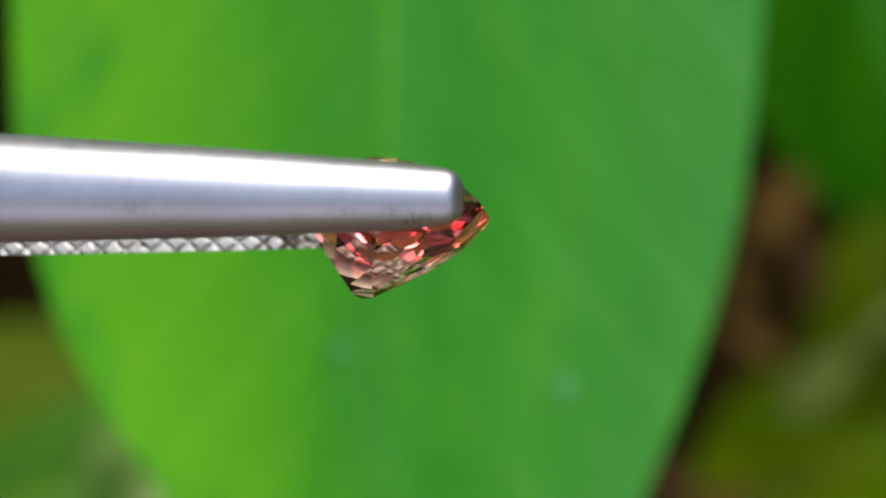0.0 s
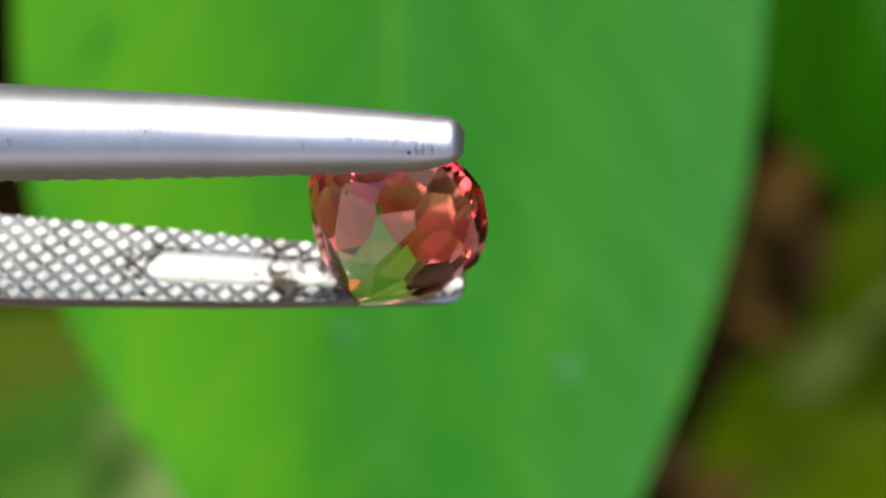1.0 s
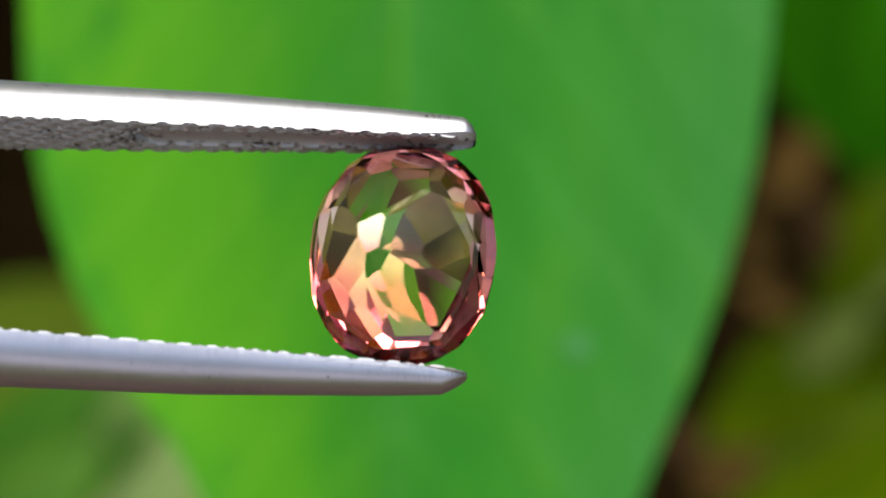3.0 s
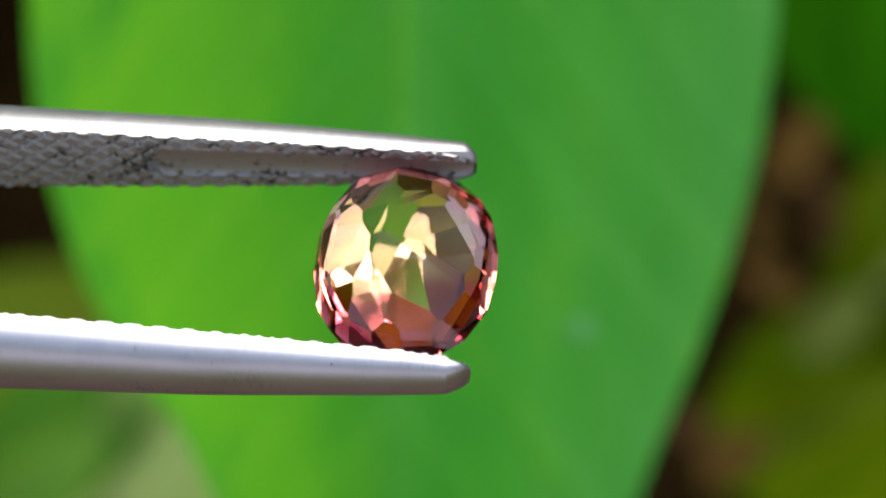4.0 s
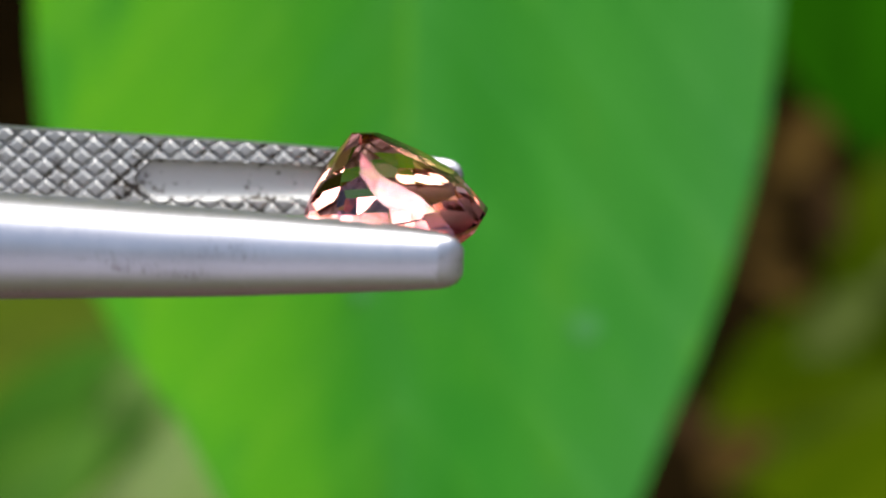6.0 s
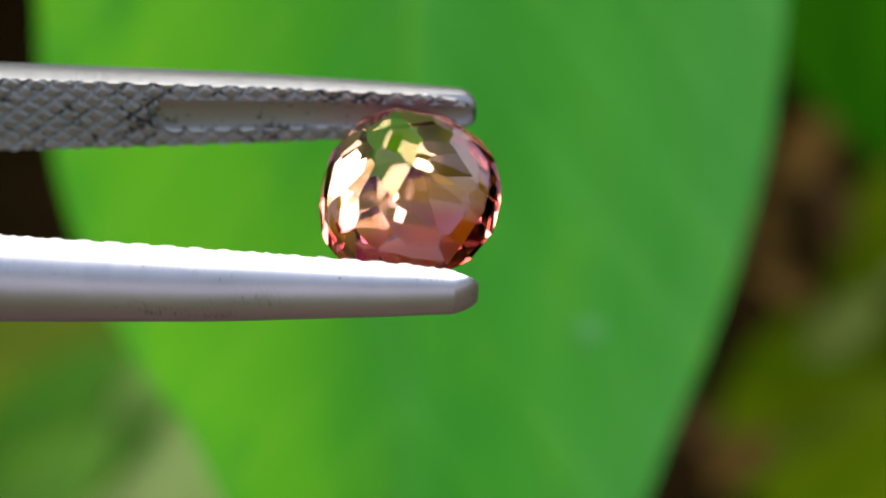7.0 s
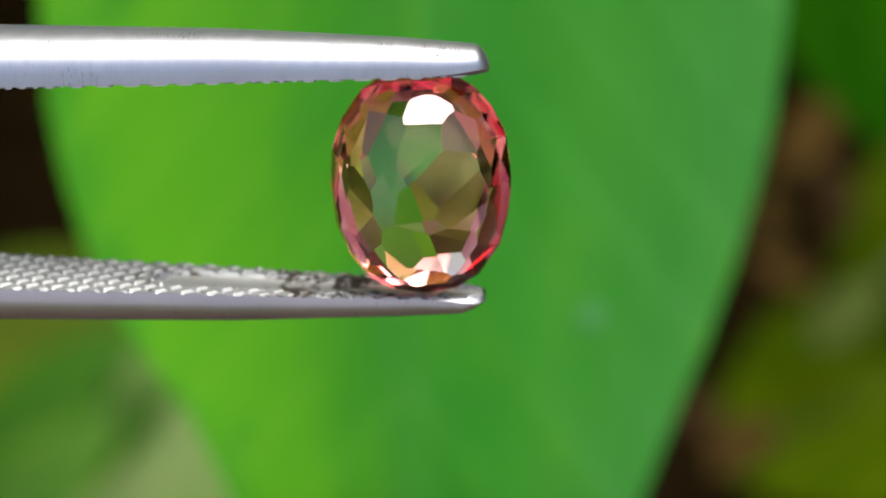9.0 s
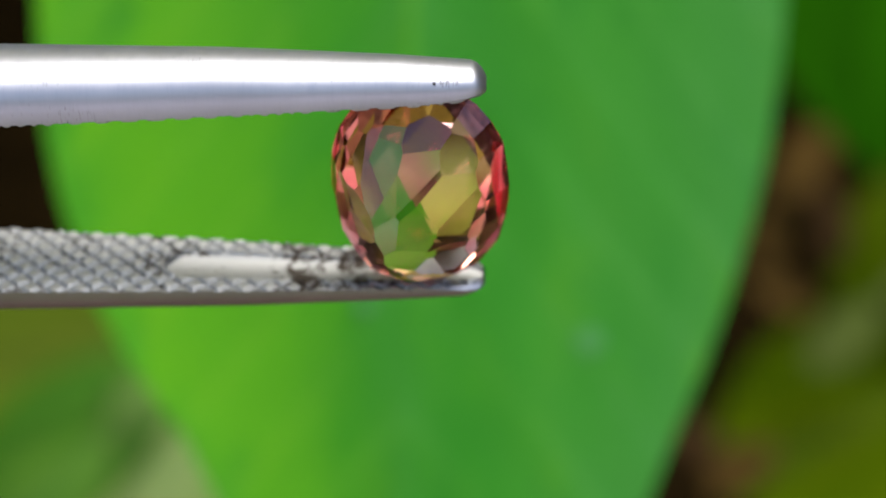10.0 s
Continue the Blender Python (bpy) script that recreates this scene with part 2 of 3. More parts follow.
def soil_material():
    """Dark soil in the bed behind the leaf, blackened for shade between plants, pale sandy earth and thin grass
    everywhere else.
    """
    m, nt, bsdf = material("soil")
    c = nt.nodes.new("ShaderNodeTexCoord")
    v = c.outputs["Object"]
    big = node(nt, "ShaderNodeTexNoise", [("Vector", v)], Scale=9.0, Detail=6.0, Roughness=0.6)
    wide = node(nt, "ShaderNodeTexNoise", [("Vector", v)], Scale=1.6, Detail=3.0)
    grit = node(nt, "ShaderNodeTexNoise", [("Vector", v)], Scale=160.0, Detail=5.0)
    # shade between the plants is put into this near-black soil colour
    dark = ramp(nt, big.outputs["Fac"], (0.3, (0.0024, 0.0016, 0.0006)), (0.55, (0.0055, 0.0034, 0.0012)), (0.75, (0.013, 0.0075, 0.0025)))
    pale = ramp(nt, big.outputs["Fac"], (0.42, (0.07, 0.040, 0.030)), (0.6, (0.17, 0.105, 0.080)))
    grass = ramp(nt, big.outputs["Fac"], (0.3, (0.04, 0.05, 0.012)), (0.7, (0.11, 0.115, 0.03)))
    patch = ramp(nt, wide.outputs["Fac"], (0.46, (0, 0, 0)), (0.56, (1, 1, 1)))
    outer = nt.nodes.new("ShaderNodeMixRGB")
    nt.links.new(patch.outputs["Color"], outer.inputs["Fac"])
    nt.links.new(pale.outputs["Color"], outer.inputs["Color1"])
    nt.links.new(grass.outputs["Color"], outer.inputs["Color2"])
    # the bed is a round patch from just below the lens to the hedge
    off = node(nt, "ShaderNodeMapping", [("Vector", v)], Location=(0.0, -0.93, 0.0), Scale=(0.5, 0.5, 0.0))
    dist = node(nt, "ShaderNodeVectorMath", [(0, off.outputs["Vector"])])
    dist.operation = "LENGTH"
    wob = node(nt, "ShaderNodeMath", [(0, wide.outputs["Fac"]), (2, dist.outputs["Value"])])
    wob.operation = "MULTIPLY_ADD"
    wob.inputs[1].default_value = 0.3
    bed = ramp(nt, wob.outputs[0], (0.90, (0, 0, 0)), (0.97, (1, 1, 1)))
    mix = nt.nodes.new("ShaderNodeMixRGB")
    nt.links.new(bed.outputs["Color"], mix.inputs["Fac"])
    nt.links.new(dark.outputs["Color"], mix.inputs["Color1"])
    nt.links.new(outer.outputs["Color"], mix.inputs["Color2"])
    # unseen pale strip, added behind the lens to brighten the steel's undersides
    pale_strip = ramp(nt, big.outputs["Fac"], (0.3, (0.31, 0.295, 0.35)), (0.7, (0.43, 0.41, 0.47)))
    axis = node(nt, "ShaderNodeSeparateXYZ", [("Vector", v)])
    edge = node(nt, "ShaderNodeMapRange", [("Value", axis.outputs["Y"])])
    edge.inputs["From Min"].default_value, edge.inputs["From Max"].default_value = -0.55, -0.45
    verge = node(nt, "ShaderNodeMapRange", [("Value", axis.outputs["Y"])])
    verge.inputs["From Min"].default_value, verge.inputs["From Max"].default_value = -2.6, -2.7
    sides = node(nt, "ShaderNodeMath", [(0, edge.outputs["Result"]), (1, verge.outputs["Result"])])
    sides.operation = "MAXIMUM"
    path = nt.nodes.new("ShaderNodeMixRGB")
    nt.links.new(sides.outputs[0], path.inputs["Fac"])
    nt.links.new(pale_strip.outputs["Color"], path.inputs["Color1"])
    nt.links.new(mix.outputs["Color"], path.inputs["Color2"])
    nt.links.new(path.outputs["Color"], bsdf.inputs["Base Color"])
    bsdf.inputs["Roughness"].default_value = 0.95
    bsdf.inputs["Specular IOR Level"].default_value = 0.0
    bump = node(nt, "ShaderNodeBump", [("Height", grit.outputs["Fac"])], Strength=0.9, Distance=0.006)
    nt.links.new(bump.outputs["Normal"], bsdf.inputs["Normal"])
    return m


STEEL = steel_material("satin_steel", (0.224, 0.226, 0.248), 0.41, (12000, 1800, 1800), bump=0.16)
SCRATCH = steel_material("scratched_steel", (0.9, 0.88, 0.84), 0.5, (3000, 3000, 3000), worn_marks=False)
KNURL = knurl_material("knurled_steel", 0.86)
KNURL_SOILED = knurl_material("soiled_knurled_steel", 0.99)
GEM = gem_material("tinted_crystal")
GIRDLE = gem_material("frosted_crystal", 0.3)
LEAF = broad_leaf_material()
LEAF_SPOT = leaf_material("leaf_spot", (0.0186, 0.1054, 0.0248), (0.0372, 0.1302, 0.0279), (0.0434, 0.124, 0.031), cell=300.0, sheen=0.2)
# the shade this leaf hangs in is put into its dark green
LEAF_DARK = leaf_material("leaf_green_with_shade", (0.00372, 0.02356, 0.000372), (0.00682, 0.03844, 0.00062), (0.0124, 0.0558, 0.0062), through=0.15, sheen=0.0)
LEAF_OLIVE = leaf_material("olive_leaf", (0.0125, 0.0255, 0.0003), (0.0255, 0.0395, 0.0005), (0.021, 0.034, 0.0026), through=0.15, sheen=0.0)
LEAF_PALE = leaf_material("pale_leaf", (0.030, 0.085, 0.012), (0.118, 0.165, 0.048), (0.118, 0.16, 0.06), cell=40.0, sheen=0.04)
LEAF_YELLOW = leaf_material("yellowing_leaf", (0.020, 0.040, 0.0028), (0.045, 0.064, 0.005), (0.036, 0.052, 0.007), cell=40.0, through=0.15, sheen=0.0)
LEAF_MID = leaf_material("mid_leaf_green", (0.01612, 0.0558, 0.00496), (0.0372, 0.0868, 0.00868), (0.031, 0.0744, 0.0124), cell=60.0, through=0.15, sheen=0.0)
LEAF_DEEP = leaf_material("deep_leaf_green", (0.00868, 0.0372, 0.00248), (0.0186, 0.0589, 0.00496), (0.0186, 0.0558, 0.0062), cell=60.0, through=0.15, sheen=0.0)
LEAF_GREYED = leaf_material("greyed_leaf", (0.016, 0.027, 0.002), (0.032, 0.042, 0.008), (0.03, 0.04, 0.01), cell=90.0, through=0.15, sheen=0.0)
LEAF_TAN = leaf_material("dry_tan_leaf", (0.004, 0.003, 0.001), (0.032, 0.018, 0.0035), (0.03, 0.018, 0.005), cell=120.0, gloss=0.8, through=0.1, sheen=0.0)
LEAF_DRY = leaf_material("withered_leaf", (0.00372, 0.00248, 0.00124), (0.02852, 0.01612, 0.0062), (0.0186, 0.01054, 0.00434), cell=190.0, gloss=0.8, through=0.1, sheen=0.0)
SOIL = soil_material()
HEDGE = leaf_material("shrub_green", (0.00744, 0.0217, 0.00372), (0.0217, 0.0527, 0.00744), (0.0124, 0.031, 0.0062), cell=4.0, through=0.15, sheen=0.15)


# ---- building ----
def mesh_of(name, bm, mat, smooth=False):
    me = bpy.data.meshes.new(name)
    bm.normal_update()
    bm.to_mesh(me)
    bm.free()
    me.materials.append(mat)
    if smooth:
        for p in me.polygons:
            p.use_smooth = True
    return me


def part(name, bm, mat, parent, label="", smooth=False):
    ob = new(name, mesh_of(name, bm, mat, smooth))
    ob.parent = parent
    if label:
        tagged(ob, label)
    return ob


def lerp(x, xs, ys):
    return float(np.interp(x, xs, ys))


# ---- setting ----
def make_ground():
    bm = bmesh.new()
    rings = [0.0, 0.15, 0.3, 0.45, 0.6, 0.8, 1.0, 1.25, 1.5, 2, 3, 5, 9, 20, 60, 250, 1500]
    n = 72
    loops = []
    for r in rings[1:]:
        loop = []
        for k in range(n):
            a = 2 * math.pi * k / n
            p = Vector((r * math.cos(a), 0.75 + r * math.sin(a), 0))
            h = 0.018 * noise.noise(p * 6) + 0.03 * noise.noise(p * 1.7) if r < 9 else 0
            loop.append(bm.verts.new((p.x, p.y, h)))
        loops.append(loop)
    c = bm.verts.new((0, 0.75, 0))
    for k in range(n):
        bm.faces.new((c, loops[0][k], loops[0][(k + 1) % n]))
    for a, b in zip(loops, loops[1:]):
        for k in range(n):
            bm.faces.new((a[k], b[k], b[(k + 1) % n], a[(k + 1) % n]))
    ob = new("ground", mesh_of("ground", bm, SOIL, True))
    ob.location = (0, 0, -0.45)
    return tagged(ob, "soil bed, darkened in colour for shade between plants, beside an added pale strip", "ground", kind="structure")


make_ground()


def make_hedge():
    """Dark shrubs added out of view round the bed to darken reflections, open behind the lens: small folded leaves over
    a rough inner mass.
    """
    bm = bmesh.new()
    rnd = random.Random(21)
    n = 96
    loops = []
    for h in (0.0, 0.4, 0.8, 1.2, 1.6, 1.9):
        loop = []
        for k in range(n):
            a = 2 * math.pi * k / (n - 1)
            d = Vector((math.cos(a), math.sin(a), 0))
            r = 3.3 + 0.35 * noise.noise((d.x * 4, d.y * 4, h * 2)) + 0.16 * max(0.0, h - 1.2)
            z = h * ((1.25 + 1.3 * noise.noise((d.x * 2.6 + 7, d.y * 2.6, 0.5))) * lerp(d.y, [-0.45, 0.0], [0.16, 1.0]))
            loop.append(bm.verts.new((d.x * r, d.y * r + 0.2, z)))
        loops.append(loop)
    for a, b in zip(loops, loops[1:]):
        for k in range(n - 1):
            bm.faces.new((a[k], a[k + 1], b[k + 1], b[k]))
    for _ in range(9000):
        a = rnd.uniform(0, 2 * math.pi)
        d = Vector((math.cos(a), math.sin(a), 0))
        h = 2.1 * rnd.random() ** 0.8
        top = (1.25 + 1.3 * noise.noise((d.x * 2.6 + 7, d.y * 2.6, 0.5))) * lerp(d.y, [-0.45, 0.0], [0.16, 1.0])
        r = 3.3 + 0.35 * noise.noise((d.x * 4, d.y * 4, h * 2)) - rnd.uniform(0.02, 0.25)
        p = Vector((d.x * r, d.y * r + 0.2, h * top))
        size = rnd.uniform(0.05, 0.12)
        u = Vector((rnd.gauss(0, 1), rnd.gauss(0, 1), rnd.gauss(-0.4, 0.7))).normalized()
        w = u.cross(Vector((rnd.gauss(0, 1), rnd.gauss(0, 1), rnd.gauss(0, 1)))).normalized()
        v = u.cross(w) * 0.25
        vs = [bm.verts.new(p + o * size) for o in (Vector(), u * 0.9 + w * 0.45 + v, u * 2.0, u * 0.9 - w * 0.45 + v)]
        bm.faces.new((vs[0], vs[1], vs[2]))
        bm.faces.new((vs[0], vs[2], vs[3]))
    ob = new("unseen_hedge", mesh_of("unseen_hedge", bm, HEDGE))
    ob.location = (0, 0, -0.46)
    return tagged(ob, "dense dark green shrubs out of view, added to darken reflections", "shrubs", kind="stuff")


make_hedge()


def undergrowth_material():
    m, nt, bsdf = material("mixed_foliage")
    geo = nt.nodes.new("ShaderNodeNewGeometry")
    col = ramp(nt, geo.outputs["Random Per Island"], (0.0, (0.06, 0.10, 0.012)), (0.3, (0.11, 0.16, 0.02)), (0.55, (0.14, 0.18, 0.03)),
               (0.72, (0.17, 0.17, 0.05)), (0.86, (0.08, 0.06, 0.03)), (1.0, (0.05, 0.07, 0.01)))
    c = nt.nodes.new("ShaderNodeTexCoord")
    mott = node(nt, "ShaderNodeTexNoise", [("Vector", c.outputs["Object"])], Scale=60.0, Detail=4.0)
    val = node(nt, "ShaderNodeMapRange", [("Value", mott.outputs["Fac"])])
    val.inputs["To Min"].default_value, val.inputs["To Max"].default_value = 0.6, 1.3
    hue = node(nt, "ShaderNodeHueSaturation", [("Color", col.outputs["Color"]), ("Value", val.outputs["Result"])])
    nt.links.new(hue.outputs["Color"], bsdf.inputs["Base Color"])
    bsdf.inputs["Roughness"].default_value = 0.45
    bsdf.inputs["Specular IOR Level"].default_value = 0.3
    return m


def make_undergrowth():
    """Low mixed plants added out of view round the bed for the stone to reflect: pointed folded leaves on short stems,
    none before the broad leaf.
    """
    bm = bmesh.new()
    rnd = random.Random(8)
    made = 0
    while made < 2000:
        a, r = rnd.uniform(0, 2 * math.pi), 0.42 + 2.3 * rnd.random() ** 1.2
        x, y = r * math.sin(a), r * math.cos(a)
        if y < -0.1:
            continue
        h = rnd.uniform(0.02, 0.30) if r > 0.5 else rnd.uniform(0.01, 0.12)
        if abs(x) < 0.36 * y + 0.05 or (abs(x) < 0.05 and y > -0.1):
            continue
        p = Vector((x, y, h))
        size = rnd.uniform(0.03, 0.075)
        u = Vector((rnd.gauss(0, 1), rnd.gauss(0, 1), rnd.gauss(0.1, 0.45))).normalized()
        w = u.cross(Vector((rnd.gauss(0, 0.4), rnd.gauss(0, 0.4), 1))).normalized()
        n = w.cross(u)
        rows = []
        for k, (s, b) in enumerate(((0.0, 0.02), (0.35, 0.33), (0.8, 0.45), (1.3, 0.34), (1.8, 0.03))):
            mid = p + u * (s * size) - n * (0.12 * s * s * size)
            rows.append([bm.verts.new(mid + w * (e * b * size) + n * (abs(e) * 0.12 * b * size)) for e in (-1, 0, 1)])
        for q, t in zip(rows, rows[1:]):
            for e in (0, 1):
                bm.faces.new((q[e], q[e + 1], t[e + 1], t[e]))
        foot = Vector((x + rnd.uniform(-0.03, 0.03), y + rnd.uniform(-0.03, 0.03), -0.02))
        side = Vector((0.0015, 0, 0))
        bm.faces.new([bm.verts.new(v) for v in (p - side, p + side, foot + side, foot - side)])
        made += 1
    ob = new("unseen_undergrowth", mesh_of("unseen_undergrowth", bm, undergrowth_material()))
    ob.location = (0, 0, -0.45)
    return tagged(ob, "low mixed green and yellowing plants out of view, added for the stone to reflect", "plants", kind="stuff")


make_undergrowth()


def small_leaf(bm, p, u, up, size):
    """A pointed, slightly arched and folded leaf from p along u."""
    w = u.cross(up).normalized()
    n = w.cross(u)
    rows = []
    for s, b in ((0.0, 0.02), (0.35, 0.33), (0.8, 0.45), (1.3, 0.34), (1.8, 0.03)):
        mid = p + u * (s * size) - n * (0.12 * s * s * size)
        rows.append([bm.verts.new(mid + w * (e * b * size) + n * (abs(e) * 0.12 * b * size)) for e in (-1, 0, 1)])
    for q, t in zip(rows, rows[1:]):
        for e in (0, 1):
            bm.faces.new((q[e], q[e + 1], t[e + 1], t[e]))


def make_litter():
    """Fallen leaves added out of view on the earth below, to colour the stone's facets."""
    bm = bmesh.new()
    rnd = random.Random(31)
    for _ in range(520):
        a, r = rnd.uniform(0, 2 * math.pi), 0.75 * rnd.random() ** 0.6
        p = Vector((r * math.sin(a), abs(r * math.cos(a)) - 0.08, 0.012 + rnd.uniform(0, 0.02)))
        b = rnd.uniform(0, 2 * math.pi)
        u = Vector((math.cos(b), math.sin(b), rnd.uniform(-0.05, 0.25))).normalized()
        small_leaf(bm, p, u, Vector((rnd.gauss(0, 0.2), rnd.gauss(0, 0.2), 1)), rnd.uniform(0.018, 0.045))
    m, nt, bsdf = material("unseen_litter")
    geo = nt.nodes.new("ShaderNodeNewGeometry")
    col = ramp(nt, geo.outputs["Random Per Island"], (0.0, (0.0112, 0.0035, 0.0021)), (0.4, (0.042, 0.0084, 0.007)), (0.55, (0.077, 0.0168, 0.014)),
               (0.68, (0.0175, 0.0126, 0.0042)), (0.84, (0.224, 0.105, 0.098)), (1.0, (0.014, 0.0042, 0.0028)))
    nt.links.new(col.outputs["Color"], bsdf.inputs["Base Color"])
    bsdf.inputs["Roughness"].default_value = 0.7
    ob = new("unseen_litter", mesh_of("unseen_litter", bm, m))
    ob.location = (0, 0, -0.45)
    return tagged(ob, "fallen reddish brown and faded leaves out of view, added for the stone to reflect", "leaves", kind="stuff")


make_litter()


def make_canopy():
    """Clumped foliage of an unseen tree, added over the bed to block the sky in patches, with gaps."""
    bm = bmesh.new()
    rnd = random.Random(44)
    made = 0
    while made < 10500:
        p = Vector((rnd.uniform(-4.6, 4.2), rnd.uniform(0.1, 4.8), rnd.uniform(2.6, 3.9)))
        if noise.noise(Vector((p.x, p.y, 0)) * 1.5) < -0.26:
            continue
        b = rnd.uniform(0, 2 * math.pi)
        u = Vector((math.cos(b), math.sin(b), rnd.uniform(-0.7, 0.1))).normalized()
        small_leaf(bm, p, u, Vector((rnd.gauss(0, 0.35), rnd.gauss(0, 0.35), 1)), rnd.uniform(0.06, 0.12))
        made += 1
    for k in range(5):
        a, b = Vector((-3.6 + 1.5 * k, 4.6, 2.9)), Vector((-2.6 + 1.3 * k, -0.3, 3.4))
        rows = []
        for i in range(9):
            c = a.lerp(b, i / 8) + Vector((0.15 * math.sin(i + k), 0, 0.1 * math.cos(i * 1.3 + k)))
            r = 0.035 * (1 - i / 10)
            rows.append([bm.verts.new(c + Vector((r * math.cos(q * 1.2566), 0, r * math.sin(q * 1.2566)))) for q in range(5)])
        for q, t in zip(rows, rows[1:]):
            for e in range(5):
                bm.faces.new((q[e], q[(e + 1) % 5], t[(e + 1) % 5], t[e]))
    # its trunk, also added, stands outside the shrubs and forks into the boughs
    def bough(a, b, r0, r1):
        rows = []
        for i in range(7):
            c = a.lerp(b, i / 6) + Vector((0.06 * math.sin(i * 1.7), 0.05 * math.cos(i * 1.3), 0))
            r = r0 + (r1 - r0) * i / 6
            rows.append([bm.verts.new(c + Vector((r * math.cos(q * 0.7854), r * math.sin(q * 0.7854), 0))) for q in range(8)])
        for q, t in zip(rows, rows[1:]):
            for e in range(8):
                bm.faces.new((q[e], q[(e + 1) % 8], t[(e + 1) % 8], t[e]))

    fork = Vector((-0.5, 5.3, 1.9))
    bough(Vector((-0.7, 5.5, -0.05)), fork, 0.16, 0.11)
    for k in range(5):
        bough(fork, Vector((-3.6 + 1.5 * k, 4.6, 2.9)), 0.07, 0.035)
    mat = leaf_material("canopy_green", (0.10, 0.14, 0.010), (0.24, 0.25, 0.02), (0.05, 0.08, 0.01), cell=2.0, through=0.5, sheen=0.2)
    ob = new("unseen_canopy", mesh_of("unseen_canopy", bm, mat))
    ob.location = (0, 0, -0.45)
    return tagged(ob, "unseen green tree foliage, added over the bed to block part of the sky", "tree", kind="stuff")


make_canopy()


# ---- leaves ----
def blade(name, mat, along, left, right, bend, label, m, fold=0.12, fold_left=None, ripple=0.0, stalk=True, seed=0, thickness=0.0004, centre=None, group=""):
    """A leaf blade in metres: y runs along it, left/right are half widths at the stations 'along', bend lifts it at each station."""
    holder = new(name)
    holder.matrix_world = m
    tagged(holder, label, "leaf", group=group)
    bm = bmesh.new()
    ns, nx = 90, 40
    lo, hi = along[0], along[-1]
    rnd = random.Random(seed)
    off = rnd.random() * 40
    grid = []
    for i in range(ns + 1):
        y = lo + (hi - lo) * i / ns
        wl, wr = lerp(y, along, left), lerp(y, along, right)
        z0 = lerp(y, along, bend)
        row = []
        for j in range(nx + 1):
            u = j / nx * 2 - 1
            w = wl if u < 0 else wr
            x = u * w
            tip = fold if u > 0 or fold_left is None else fold_left
            z = z0 + tip * abs(x) - tip * 0.5 * x * x / max(w, 1e-4)
            z += ripple * w * noise.noise((u * 1.4 + off, y * 22, 0.3)) * abs(u)
            veins = math.sin((y + 2.0 * abs(x)) * 420)
            z += 0.00012 * veins * min(1, abs(u) * 4) * (1 - abs(u))
            row.append(bm.verts.new((x + lerp(y, along, centre) if centre else x, y, z)))
        grid.append(row)
    for i in range(ns):
        for j in range(nx):
            bm.faces.new((grid[i][j], grid[i][j + 1], grid[i + 1][j + 1], grid[i + 1][j]))
    place = bm.loops.layers.uv.new("blade")
    for i, f in enumerate(bm.faces):
        for loop, (di, dj) in zip(f.loops, ((0, 0), (0, 1), (1, 1), (1, 0))):
            loop[place].uv = ((i % nx + dj) / nx, (i // nx + di) / ns)
    ob = part("blade", bm, mat, holder)
    solid = ob.modifiers.new("thickness", "SOLIDIFY")
    solid.thickness = thickness
    # midrib: a tapering half-round rib under the surface, proud on both faces
    bm = bmesh.new()
    ring = 8
    rows = []
    for i in range(25):
        y = lo + (hi - lo) * i / 24
        w = max(lerp(y, along, left), 1e-4)
        r = 0.0003 + 0.0006 * min(1.0, w / max(left)) * (0.35 + 0.65 * i / 24)
        z0 = lerp(y, along, bend)
        cx = lerp(y, along, centre) if centre else 0.0
        rows.append([bm.verts.new((cx + r * math.cos(2 * math.pi * k / ring), y, z0 - 0.0004 + 0.6 * r * math.sin(2 * math.pi * k / ring))) for k in range(ring)])
    for a, b in zip(rows, rows[1:]):
        for k in range(ring):
            bm.faces.new((a[k], a[(k + 1) % ring], b[(k + 1) % ring], b[k]))
    part("midrib", bm, mat, holder, "paler raised midrib", smooth=True)
    if stalk:
        bm = bmesh.new()
        rows = []
        z0 = bend[-1]
        cx = centre[-1] if centre else 0.0
        for i in range(13):
            s = i / 12
            p = Vector((cx, hi + 0.16 * math.sin(s * 1.5), z0 - 0.30 * (1 - math.cos(s * 1.5))))
            rows.append([bm.verts.new((p.x + 0.002 * math.cos(2 * math.pi * k / ring), p.y, p.z + 0.002 * math.sin(2 * math.pi * k / ring))) for k in range(ring)])
        for a, b in zip(rows, rows[1:]):
            for k in range(ring):
                bm.faces.new((a[k], a[(k + 1) % ring], b[(k + 1) % ring], b[k]))
        part("stalk", bm, mat, holder, smooth=True)
    return holder


def facing(x, y, z, lean=0.0, turn=0.0, spin=0.0):
    """The pose of a leaf whose upper face looks back along BASE's -y, its y running up."""
    return BASE @ Matrix.Translation((x, y, z)) @ Euler((radians(90 + lean), 0, 0)).to_matrix().to_4x4() @ pose(0, 0, 0, 0, turn, spin)


